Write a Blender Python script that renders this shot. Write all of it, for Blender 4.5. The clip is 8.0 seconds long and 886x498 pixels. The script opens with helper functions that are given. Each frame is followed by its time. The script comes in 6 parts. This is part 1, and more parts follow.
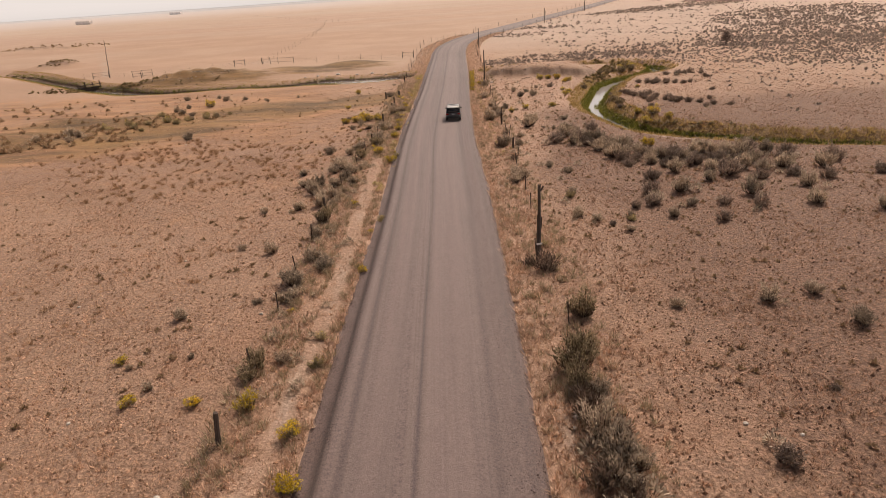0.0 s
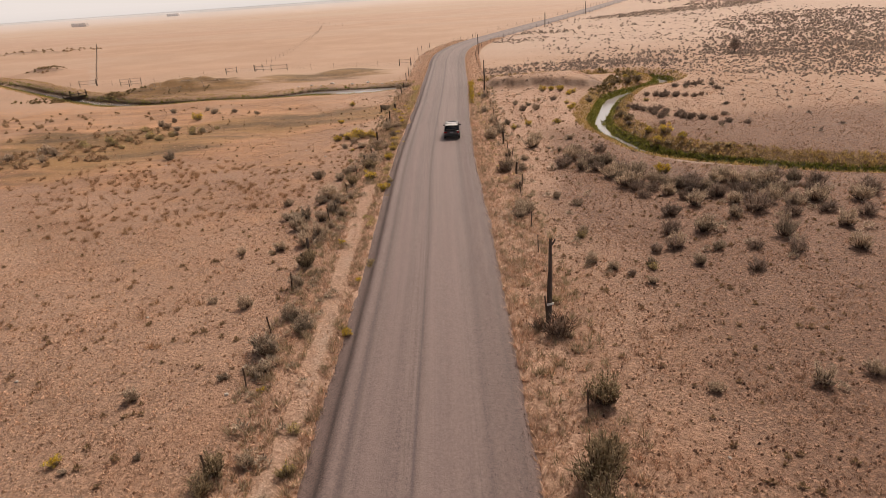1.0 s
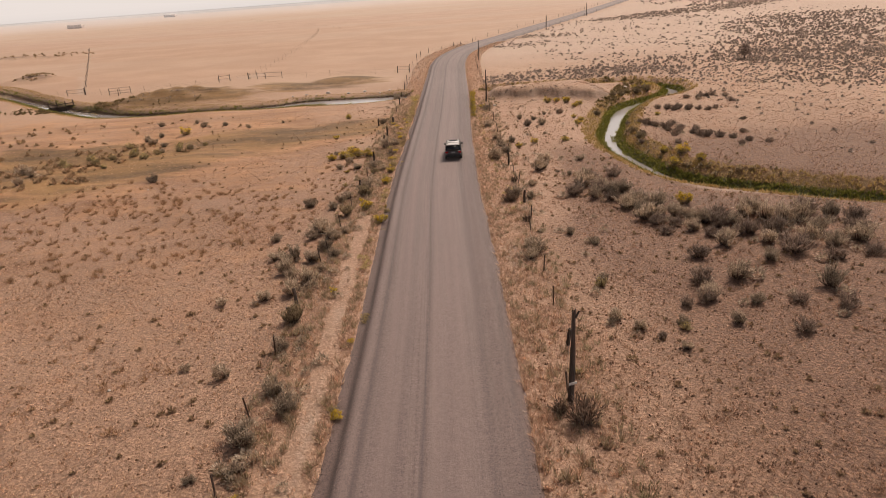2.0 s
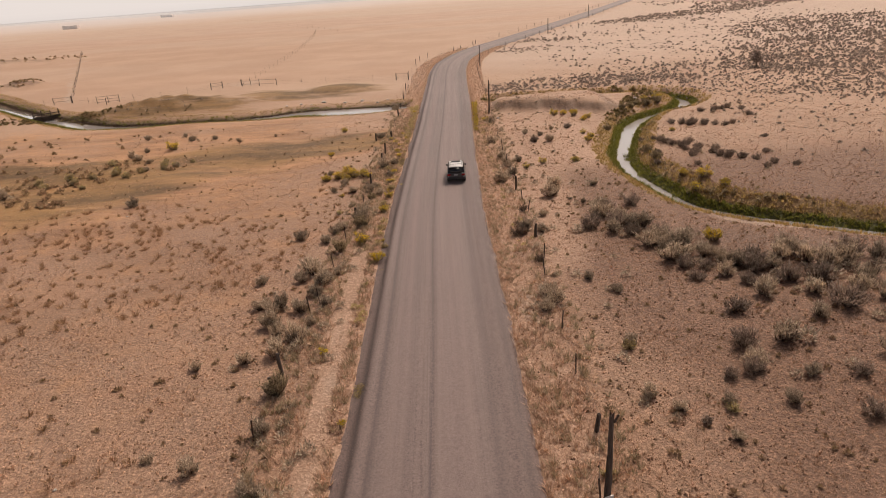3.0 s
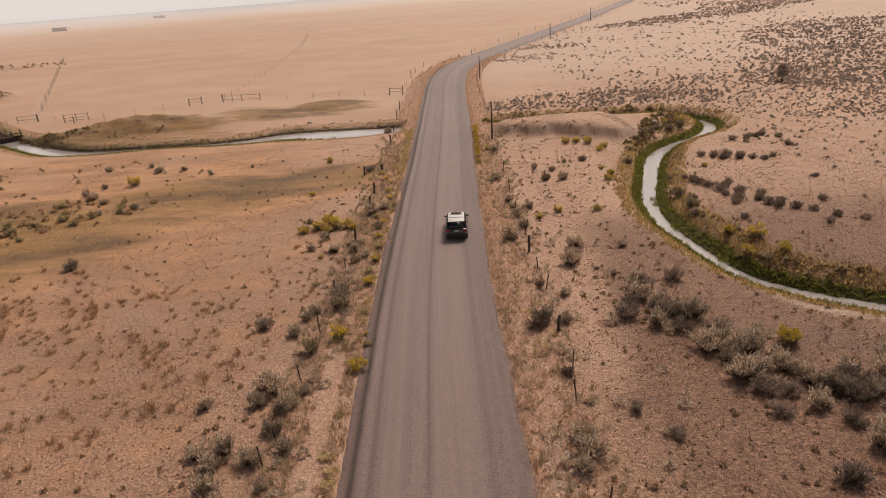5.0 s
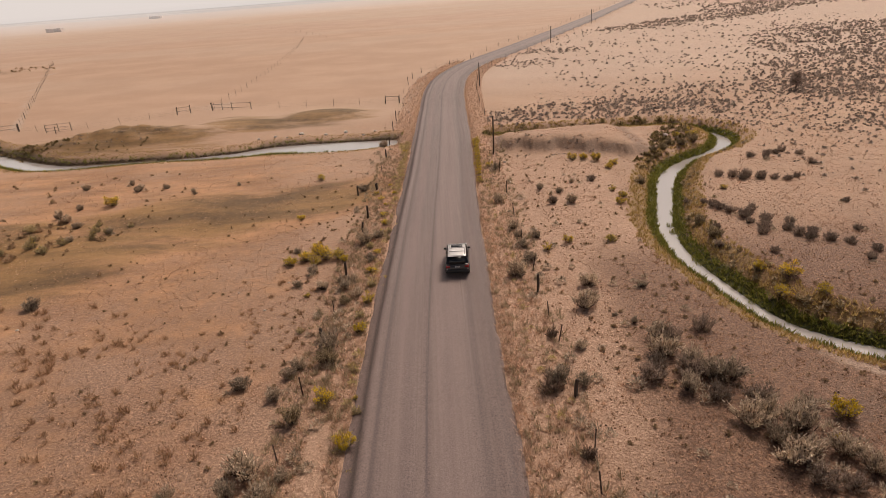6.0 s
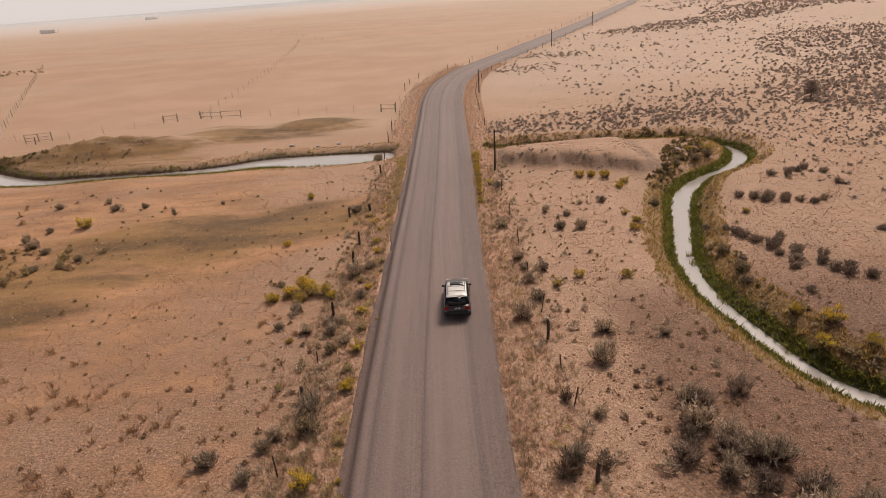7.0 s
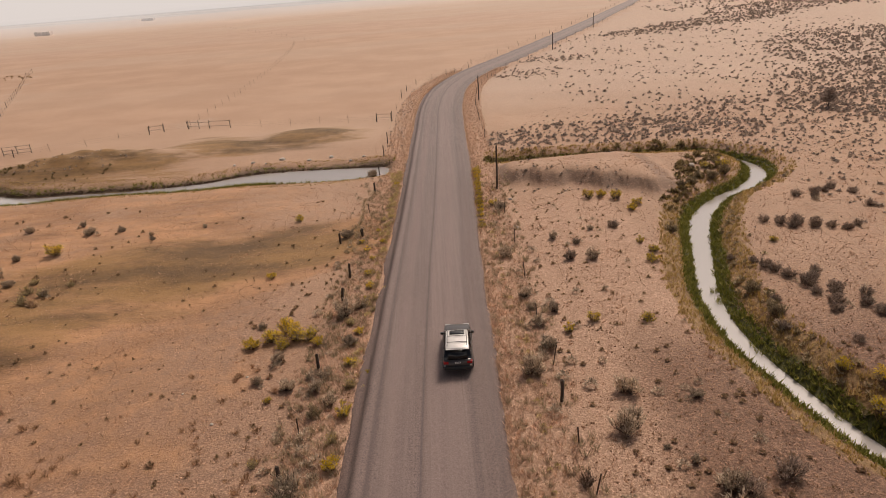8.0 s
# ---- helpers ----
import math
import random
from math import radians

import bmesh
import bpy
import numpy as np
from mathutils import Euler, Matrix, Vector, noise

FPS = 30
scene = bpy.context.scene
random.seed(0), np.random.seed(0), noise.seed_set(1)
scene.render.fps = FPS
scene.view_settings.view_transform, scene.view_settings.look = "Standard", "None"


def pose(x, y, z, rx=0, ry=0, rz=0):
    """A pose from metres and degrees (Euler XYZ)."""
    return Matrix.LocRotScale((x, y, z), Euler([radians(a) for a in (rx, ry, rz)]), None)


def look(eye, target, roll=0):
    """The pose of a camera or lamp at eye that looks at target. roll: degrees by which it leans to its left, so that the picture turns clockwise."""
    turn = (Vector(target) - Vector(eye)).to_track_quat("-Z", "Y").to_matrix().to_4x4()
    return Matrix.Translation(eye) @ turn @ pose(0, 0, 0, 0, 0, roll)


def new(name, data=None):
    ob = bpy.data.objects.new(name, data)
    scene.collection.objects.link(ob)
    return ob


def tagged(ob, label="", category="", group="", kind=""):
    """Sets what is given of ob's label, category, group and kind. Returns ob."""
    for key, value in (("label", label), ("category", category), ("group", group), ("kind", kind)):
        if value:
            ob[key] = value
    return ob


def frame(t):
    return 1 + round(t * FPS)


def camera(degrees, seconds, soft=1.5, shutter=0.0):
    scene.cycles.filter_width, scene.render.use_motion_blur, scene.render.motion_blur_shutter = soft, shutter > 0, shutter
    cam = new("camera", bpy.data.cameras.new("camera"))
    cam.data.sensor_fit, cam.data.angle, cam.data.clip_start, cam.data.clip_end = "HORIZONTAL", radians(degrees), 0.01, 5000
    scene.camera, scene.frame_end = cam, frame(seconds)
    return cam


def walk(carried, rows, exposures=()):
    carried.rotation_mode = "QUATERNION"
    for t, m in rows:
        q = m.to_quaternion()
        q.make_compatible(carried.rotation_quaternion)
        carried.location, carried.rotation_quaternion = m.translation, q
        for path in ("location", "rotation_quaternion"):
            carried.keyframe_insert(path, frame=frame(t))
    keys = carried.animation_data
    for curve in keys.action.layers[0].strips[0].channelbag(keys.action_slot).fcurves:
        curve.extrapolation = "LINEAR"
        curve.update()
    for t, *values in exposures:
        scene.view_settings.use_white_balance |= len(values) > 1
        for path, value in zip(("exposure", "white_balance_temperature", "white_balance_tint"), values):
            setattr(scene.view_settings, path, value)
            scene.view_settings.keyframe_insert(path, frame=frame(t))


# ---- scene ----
cam = camera(70.0, 8.0, soft=0.7)
PATH = [
    (0, (0.128, -3.283, 14.353), (0.099, -1.435, 13.587), -3.8),
    (0.5, (0.235, -0.651, 14.777), (0.208, 1.198, 14.014), -3.7),
    (1, (0.372, 2.159, 15.292), (0.346, 4.007, 14.528), -3.8),
    (1.5, (0.387, 4.774, 15.826), (0.36, 6.622, 15.061), -3.9),
    (2.8, (0.073, 11.722, 17.229), (0.054, 13.568, 16.46), -4.1),
    (3, (0.086, 12.849, 17.389), (0.066, 14.695, 16.62), -4.0),
    (3.5, (0.064, 15.698, 17.784), (0.046, 17.544, 17.014), -4.1),
    (4, (0.119, 18.553, 18.175), (0.103, 20.399, 17.404), -4.1),
    (4.5, (0.205, 21.448, 18.557), (0.192, 23.293, 17.785), -4.2),
    (4.7, (0.292, 22.653, 18.725), (0.278, 24.497, 17.951), -4.2),
    (6, (0.411, 29.986, 19.664), (0.404, 31.829, 18.889), -4.2),
    (6.5, (0.487, 32.771, 19.888), (0.483, 34.615, 19.114), -4.2),
    (7, (0.606, 35.548, 20.149), (0.604, 37.392, 19.374), -4.2),
    (7.5, (0.718, 38.315, 20.472), (0.717, 40.159, 19.697), -4.3),
    (8, (0.842, 41.186, 20.73), (0.843, 43.029, 19.954), -4.4),
]
walk(cam, [(t, look(eye, target, roll)) for t, eye, target, roll in PATH], [(0.0, 0.1), (1.5, 0.08), (4.5, 0.0), (8.0, -0.1)])

# ---- light ----
SUN_UP, SUN_ROUND = 50.0, 32.0
world = bpy.data.worlds.new("smoky_sky")
scene.world = world
world.use_nodes = True
wn = world.node_tree.nodes
sky = wn.new("ShaderNodeTexSky")
sky.sky_type = "NISHITA"
sky.sun_disc = False
sky.sun_elevation, sky.sun_rotation = radians(SUN_UP), radians(SUN_ROUND)
sky.air_density, sky.dust_density, sky.ozone_density = 0.35, 8.0, 0.0
wn["Background"].inputs["Strength"].default_value = 0.085
world.node_tree.links.new(sky.outputs["Color"], wn["Background"].inputs["Color"])
lamp = bpy.data.lights.new("sun", "SUN")
lamp.energy, lamp.angle, lamp.color = 2.4, radians(12), (1.0, 0.85, 0.70)
sun = new("sun", lamp)
sun.matrix_world = look((60 * math.sin(radians(SUN_ROUND)), 60 * math.cos(radians(SUN_ROUND)), 60 * math.tan(radians(SUN_UP))), (0, 0, 0))


# ---- materials ----
def ramp_mix(nt, fac, a, b):
    n = nt.nodes.new("ShaderNodeMix")
    n.data_type = "RGBA"
    for sock, v in ((n.inputs[0], fac), (n.inputs[6], a), (n.inputs[7], b)):
        if isinstance(v, bpy.types.NodeSocket):
            nt.links.new(v, sock)
        elif isinstance(v, (int, float)):
            sock.default_value = v
        else:
            sock.default_value = (*v, 1)
    return n.outputs[2]


def sums(nt, kind, a, b, clamp=True):
    n = nt.nodes.new("ShaderNodeMath")
    n.operation, n.use_clamp = kind, clamp
    for sock, v in zip(n.inputs, (a, b)):
        if isinstance(v, bpy.types.NodeSocket):
            nt.links.new(v, sock)
        else:
            sock.default_value = v
    return n.outputs[0]


def span(nt, v, lo, hi):
    n = nt.nodes.new("ShaderNodeMapRange")
    n.interpolation_type = "SMOOTHSTEP"
    nt.links.new(v, n.inputs[0])
    n.inputs[1].default_value, n.inputs[2].default_value = lo, hi
    return n.outputs[0]


def grain(nt, scale, detail=4.0, rough=0.6, stretch=None, place="Object"):
    co = nt.nodes.new("ShaderNodeTexCoord").outputs[place]
    if stretch:
        m = nt.nodes.new("ShaderNodeMapping")
        m.inputs["Scale"].default_value = stretch
        nt.links.new(co, m.inputs[0])
        co = m.outputs[0]
    n = nt.nodes.new("ShaderNodeTexNoise")
    nt.links.new(co, n.inputs["Vector"])
    n.inputs["Scale"].default_value, n.inputs["Detail"].default_value, n.inputs["Roughness"].default_value = scale, detail, rough
    return n.outputs[0]


def fresh(name, rough=0.8, metal=0.0):
    m = bpy.data.materials.new(name)
    m.use_nodes = True
    b = m.node_tree.nodes["Principled BSDF"]
    b.inputs["Roughness"].default_value, b.inputs["Metallic"].default_value = rough, metal
    return m, m.node_tree, b


def bump(nt, b, height, strength, distance):
    n = nt.nodes.new("ShaderNodeBump")
    n.inputs["Strength"].default_value, n.inputs["Distance"].default_value = strength, distance
    nt.links.new(height, n.inputs["Height"])
    nt.links.new(n.outputs[0], b.inputs["Normal"])


def surface(name, a, b2, scale=8.0, rough=0.8, metal=0.0, relief=0.3, depth=0.01, stretch=None, vary=0.0, dirt=None):
    """A surface of two tones in coarse and fine grain, with fine relief; vary: from object to object."""
    m, nt, b = fresh(name, rough, metal)
    fine, broad = grain(nt, scale, 5, 0.65, stretch), grain(nt, scale * 0.17, 3, 0.5, stretch)
    col = ramp_mix(nt, span(nt, fine, 0.3, 0.7), a, b2)
    col = ramp_mix(nt, sums(nt, "MULTIPLY", span(nt, broad, 0.35, 0.75), 0.6), col, dirt or [0.6 * v for v in a])
    if vary:
        r = nt.nodes.new("ShaderNodeObjectInfo").outputs["Random"]
        h = nt.nodes.new("ShaderNodeHueSaturation")
        nt.links.new(sums(nt, "ADD", sums(nt, "MULTIPLY", r, vary, False), 1 - vary / 2, False), h.inputs["Value"])
        nt.links.new(sums(nt, "ADD", sums(nt, "MULTIPLY", r, -0.4 * vary, False), 1 + 0.2 * vary, False), h.inputs["Saturation"])
        nt.links.new(col, h.inputs["Color"])
        col = h.outputs[0]
    nt.links.new(col, b.inputs["Base Color"])
    if relief:
        bump(nt, b, fine, relief, depth)
    return m


def leafy(name, tones, rough=0.85, vary=0.25, through_light=0.45, clump=0.0):
    """Leaves, blades and twigs: each island has its own tone between the given ones."""
    m, nt, b = fresh(name, rough)
    r = nt.nodes.new("ShaderNodeNewGeometry").outputs["Random Per Island"]
    c = nt.nodes.new("ShaderNodeValToRGB")
    c.color_ramp.elements.remove(c.color_ramp.elements[1])
    for i, t in enumerate(tones):
        e = c.color_ramp.elements[0] if i == 0 else c.color_ramp.elements.new(i / (len(tones) - 1))
        e.color = (*t, 1)
    nt.links.new(r, c.inputs[0])
    h = nt.nodes.new("ShaderNodeHueSaturation")
    o = nt.nodes.new("ShaderNodeObjectInfo").outputs["Random"]
    broad = grain(nt, 0.35, 3, 0.6, place="Object")
    val = sums(nt, "ADD", sums(nt, "MULTIPLY", o, vary, False), 1 - vary / 2, False)
    val = sums(nt, "MULTIPLY", val, sums(nt, "ADD", sums(nt, "MULTIPLY", broad, 0.5, False), 0.75, False), False)
    if clump:
        tuft = span(nt, grain(nt, 3.2, 2, 0.5), 0.36, 0.64)
        val = sums(nt, "MULTIPLY", val, sums(nt, "ADD", sums(nt, "MULTIPLY", tuft, clump, False), 1 - 0.6 * clump, False), False)
    nt.links.new(val, h.inputs["Value"])
    nt.links.new(c.outputs[0], h.inputs["Color"])
    nt.links.new(h.outputs[0], b.inputs["Base Color"])
    thin = nt.nodes.new("ShaderNodeBsdfTranslucent")
    nt.links.new(h.outputs[0], thin.inputs[0])
    mixed = nt.nodes.new("ShaderNodeMixShader")
    mixed.inputs[0].default_value = through_light
    nt.links.new(b.outputs[0], mixed.inputs[1])
    nt.links.new(thin.outputs[0], mixed.inputs[2])
    nt.links.new(mixed.outputs[0], nt.nodes["Material Output"].inputs[0])
    return m


def ground_material():
    m, nt, b = fresh("dry_pasture", 0.85)
    b.inputs["Sheen Weight"].default_value, b.inputs["Sheen Roughness"].default_value = 0.07, 0.4
    b.inputs["Sheen Tint"].default_value = (1.0, 0.75, 0.55, 1)
    z = nt.nodes.new("ShaderNodeAttribute")
    z.attribute_name = "zones"
    s = nt.nodes.new("ShaderNodeSeparateColor")
    nt.links.new(z.outputs["Color"], s.inputs[0])
    worn, wet, bank, rust = s.outputs[0], s.outputs[1], s.outputs[2], z.outputs["Alpha"]
    z2 = nt.nodes.new("ShaderNodeAttribute")
    z2.attribute_name = "fields"
    s2 = nt.nodes.new("ShaderNodeSeparateColor")
    nt.links.new(z2.outputs["Color"], s2.inputs[0])
    stubble, bare, pale, umber = s2.outputs[0], s2.outputs[1], s2.outputs[2], z2.outputs["Alpha"]
    z3 = nt.nodes.new("ShaderNodeAttribute")
    z3.attribute_name = "golden"
    gold = z3.outputs["Fac"]
    z4 = nt.nodes.new("ShaderNodeAttribute")
    z4.attribute_name = "outer_bank"
    outer = z4.outputs["Fac"]
    z5 = nt.nodes.new("ShaderNodeAttribute")
    z5.attribute_name = "valley"
    valley = z5.outputs["Fac"]
    z6 = nt.nodes.new("ShaderNodeAttribute")
    z6.attribute_name = "cropped"
    cropped = z6.outputs["Fac"]
    fine, mid = grain(nt, 7.0, 6, 0.72), grain(nt, 0.9, 4, 0.6)
    cell = nt.nodes.new("ShaderNodeTexVoronoi")
    cell.feature, cell.inputs["Scale"].default_value, cell.inputs["Randomness"].default_value = "SMOOTH_F1", 8.0, 1.0
    warp = nt.nodes.new("ShaderNodeVectorMath")
    jog = nt.nodes.new("ShaderNodeTexNoise")
    jog.inputs["Scale"].default_value, jog.inputs["Detail"].default_value = 2.2, 3.0
    nt.links.new(nt.nodes.new("ShaderNodeTexCoord").outputs["Object"], warp.inputs[0])
    half_jog = nt.nodes.new("ShaderNodeVectorMath")
    half_jog.operation = "SCALE"
    half_jog.inputs["Scale"].default_value = 0.35
    nt.links.new(jog.outputs["Color"], half_jog.inputs[0])
    nt.links.new(half_jog.outputs[0], warp.inputs[1])
    nt.links.new(warp.outputs[0], cell.inputs["Vector"])
    tuss = sums(nt, "SUBTRACT", 0.75, cell.outputs["Distance"])
    clod = grain(nt, 4.2, 6, 0.75)
    tuss = sums(nt, "ADD", sums(nt, "MULTIPLY", tuss, 0.2, False), sums(nt, "MULTIPLY", fine, 0.5, False), False)
    tuss = sums(nt, "ADD", tuss, sums(nt, "MULTIPLY", clod, 0.4, False), False)
    broad, wide = grain(nt, 0.16, 4, 0.55), grain(nt, 0.02, 3, 0.5)
    col = ramp_mix(nt, span(nt, tuss, 0.42, 0.74), (0.21, 0.122, 0.078), (0.63, 0.385, 0.25))
    col = ramp_mix(nt, sums(nt, "MULTIPLY", span(nt, mid, 0.42, 0.7), 0.22), col, (0.52, 0.32, 0.205))
    col = ramp_mix(nt, sums(nt, "MULTIPLY", span(nt, broad, 0.48, 0.68), 0.4), col, (0.36, 0.19, 0.108))
    col = ramp_mix(nt, sums(nt, "MULTIPLY", span(nt, wide, 0.45, 0.65), 0.35), col, (0.44, 0.268, 0.162))
    col = ramp_mix(nt, sums(nt, "MULTIPLY", cropped, 0.5), col, (0.45, 0.29, 0.19))
    # the cropped plain beyond the creek
    crop = ramp_mix(nt, span(nt, grain(nt, 0.05, 5, 0.65, (1, 1.3, 1)), 0.35, 0.7), (0.385, 0.236, 0.152), (0.445, 0.284, 0.188))
    crop = ramp_mix(nt, sums(nt, "MULTIPLY", span(nt, grain(nt, 0.008, 3, 0.5, (0.7, 1.6, 1)), 0.42, 0.66), 0.5), crop, (0.43, 0.305, 0.22))
    col = ramp_mix(nt, stubble, col, crop)
    # Distance haze put into the ground's own colour.
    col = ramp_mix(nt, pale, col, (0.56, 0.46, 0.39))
    flats = ramp_mix(nt, span(nt, grain(nt, 0.006, 4, 0.6, (0.35, 1.5, 1)), 0.42, 0.6), (0.30, 0.265, 0.25), (0.52, 0.45, 0.41))
    col = ramp_mix(nt, valley, col, flats)
    patch = sums(nt, "ADD", sums(nt, "MULTIPLY", mid, 0.4, False), sums(nt, "MULTIPLY", grain(nt, 0.13, 5, 0.6), 0.7, False), False)

    def over(mask, lo, hi, c1, c2, amount=1.0, ragged=1.0, patch=patch, tone=None):
        rough_edge = sums(nt, "ADD", mask, sums(nt, "MULTIPLY", sums(nt, "SUBTRACT", patch, 0.55, False), ragged, False), False)
        f = sums(nt, "MULTIPLY", sums(nt, "MULTIPLY", span(nt, rough_edge, lo, hi), amount), span(nt, mask, 0.0, 0.12))
        return ramp_mix(nt, f, col, ramp_mix(nt, tone or span(nt, tuss, 0.42, 0.75), c1, c2))

    # Brown soil; on the near right it also paints lens corner darkening.
    col = over(umber, 0.05, 0.9, (0.118, 0.06, 0.036), (0.42, 0.23, 0.14), 0.9, 0.6)
    col = over(rust, 0.2, 0.7, (0.33, 0.195, 0.125), (0.70, 0.475, 0.34), 0.82, 1.2)
    turned = nt.nodes.new("ShaderNodeMapping")
    turned.inputs["Rotation"].default_value = (0, 0, radians(-28))
    turned.inputs["Scale"].default_value = (0.06, 0.24, 1)
    nt.links.new(nt.nodes.new("ShaderNodeTexCoord").outputs["Object"], turned.inputs[0])
    wisp = nt.nodes.new("ShaderNodeTexNoise")
    wisp.inputs["Scale"].default_value, wisp.inputs["Detail"].default_value, wisp.inputs["Roughness"].default_value = 1.0, 5.0, 0.6
    nt.links.new(turned.outputs[0], wisp.inputs["Vector"])
    # soft windblown grass: long pale and dark wisps with a fine grain
    sway = sums(nt, "ADD", sums(nt, "MULTIPLY", wisp.outputs[0], 0.55, False), sums(nt, "MULTIPLY", fine, 0.3, False), False)
    sway = span(nt, sums(nt, "ADD", sway, sums(nt, "MULTIPLY", mid, 0.15, False), False), 0.36, 0.62)
    col = over(gold, 0.1, 0.7, (0.165, 0.074, 0.030), (0.50, 0.265, 0.128), 0.9, 1.5, tone=sway)
    blotch = nt.nodes.new("ShaderNodeTexNoise")
    blotch.inputs["Scale"].default_value, blotch.inputs["Detail"].default_value, blotch.inputs["Roughness"].default_value = 0.8, 5.0, 0.62
    nt.links.new(turned.outputs[0], blotch.inputs["Vector"])
    col = over(wet, 0.15, 1.0, (0.075, 0.039, 0.011), (0.285, 0.155, 0.052), 0.95, 3.4, sums(nt, "ADD", blotch.outputs[0], 0.05, False), sway)
    col = over(worn, 0.3, 0.95, (0.36, 0.255, 0.19), (0.62, 0.47, 0.365), 0.75, 2.0)
    col = over(outer, 0.25, 0.75, (0.17, 0.095, 0.03), (0.44, 0.27, 0.11), 0.9, 1.2)
    col = over(bank, 0.25, 0.7, (0.06, 0.06, 0.014), (0.17, 0.15, 0.035), 1.0, 1.2)
    col = over(bare, 0.3, 0.9, (0.13, 0.077, 0.052), (0.33, 0.205, 0.142), 0.7, 2.2)
    nt.links.new(col, b.inputs["Base Color"])
    both = sums(nt, "ADD", tuss, sums(nt, "MULTIPLY", mid, 0.06, False), False)
    smoothed = sums(nt, "SUBTRACT", 1.0, sums(nt, "MULTIPLY", sums(nt, "MAXIMUM", sums(nt, "MAXIMUM", stubble, gold), cropped), 0.7))
    bump(nt, b, sums(nt, "MULTIPLY", both, smoothed, False), 1.0, 0.17)
    return m


def road_material():
    m, nt, b = fresh("graded_gravel", 0.7)
    b.inputs["Sheen Weight"].default_value, b.inputs["Sheen Roughness"].default_value = 0.05, 0.4
    b.inputs["Sheen Tint"].default_value = (1.0, 0.8, 0.7, 1)
    z = nt.nodes.new("ShaderNodeAttribute")
    z.attribute_name = "lanes"
    s = nt.nodes.new("ShaderNodeSeparateColor")
    nt.links.new(z.outputs["Color"], s.inputs[0])
    track, loose, rut_and_shade = s.outputs
    stones, grit = grain(nt, 9.0, 6, 0.8), grain(nt, 22.0, 4, 0.75)
    streak = grain(nt, 1.0, 5, 0.65, (3.4, 0.04, 1))
    line = grain(nt, 1.0, 3, 0.6, (9.0, 0.03, 1))
    blot = grain(nt, 0.22, 4, 0.6, (1.3, 0.35, 1))
    col = ramp_mix(nt, span(nt, stones, 0.3, 0.7), (0.088, 0.059, 0.052), (0.225, 0.155, 0.137))
    col = ramp_mix(nt, sums(nt, "MULTIPLY", span(nt, streak, 0.42, 0.62), 0.45), col, (0.212, 0.149, 0.131))
    col = ramp_mix(nt, sums(nt, "MULTIPLY", span(nt, line, 0.52, 0.68), 0.4), col, (0.105, 0.074, 0.066))
    col = ramp_mix(nt, sums(nt, "MULTIPLY", span(nt, blot, 0.5, 0.72), 0.35), col, (0.125, 0.09, 0.08))
    col = ramp_mix(nt, sums(nt, "MULTIPLY", track, 0.42), col, (0.222, 0.155, 0.136))
    edge = ramp_mix(nt, span(nt, sums(nt, "ADD", sums(nt, "MULTIPLY", stones, 0.5, False), sums(nt, "MULTIPLY", grit, 0.5, False), False), 0.38, 0.64), (0.066, 0.041, 0.035), (0.205, 0.131, 0.113))
    col = ramp_mix(nt, sums(nt, "MULTIPLY", loose, 0.9), col, edge)
    ruts = sums(nt, "MULTIPLY", rut_and_shade, sums(nt, "ADD", span(nt, streak, 0.3, 0.6), 0.35))
    col = ramp_mix(nt, sums(nt, "MULTIPLY", ruts, 0.8), col, (0.062, 0.043, 0.038))
    nt.links.new(col, b.inputs["Base Color"])
    bump(nt, b, sums(nt, "ADD", stones, sums(nt, "MULTIPLY", grit, 0.4, False), False), 0.9, 0.04)
    return m


def water_material():
    m, nt, b = fresh("creek_water", 0.04)
    b.inputs["Base Color"].default_value = (0.38, 0.345, 0.325, 1)
    b.inputs["Metallic"].default_value = 0.1
    b.inputs["IOR"].default_value = 1.5
    bump(nt, b, grain(nt, 3.0, 3, 0.5, (1, 1, 1)), 0.04, 0.02)
    return m


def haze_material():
    """Smoke haze over the far valley, painted as emission, thinning upwards into the white sky."""
    m = bpy.data.materials.new("valley_haze_glow")
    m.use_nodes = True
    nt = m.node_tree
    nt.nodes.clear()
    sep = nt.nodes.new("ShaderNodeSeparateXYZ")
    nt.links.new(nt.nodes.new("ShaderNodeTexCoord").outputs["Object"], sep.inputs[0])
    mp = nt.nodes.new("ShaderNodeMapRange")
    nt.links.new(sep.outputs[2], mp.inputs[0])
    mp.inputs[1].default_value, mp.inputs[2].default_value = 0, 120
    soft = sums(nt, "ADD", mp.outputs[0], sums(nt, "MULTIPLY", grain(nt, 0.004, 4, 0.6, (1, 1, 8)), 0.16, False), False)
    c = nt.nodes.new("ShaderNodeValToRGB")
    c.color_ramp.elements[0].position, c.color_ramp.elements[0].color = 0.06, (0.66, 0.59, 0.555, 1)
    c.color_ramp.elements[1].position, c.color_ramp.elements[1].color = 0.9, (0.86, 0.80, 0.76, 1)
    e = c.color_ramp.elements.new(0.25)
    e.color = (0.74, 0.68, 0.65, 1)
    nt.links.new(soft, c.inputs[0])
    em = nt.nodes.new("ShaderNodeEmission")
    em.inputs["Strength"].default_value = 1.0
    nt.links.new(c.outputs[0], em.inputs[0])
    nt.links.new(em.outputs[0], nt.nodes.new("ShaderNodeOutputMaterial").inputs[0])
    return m


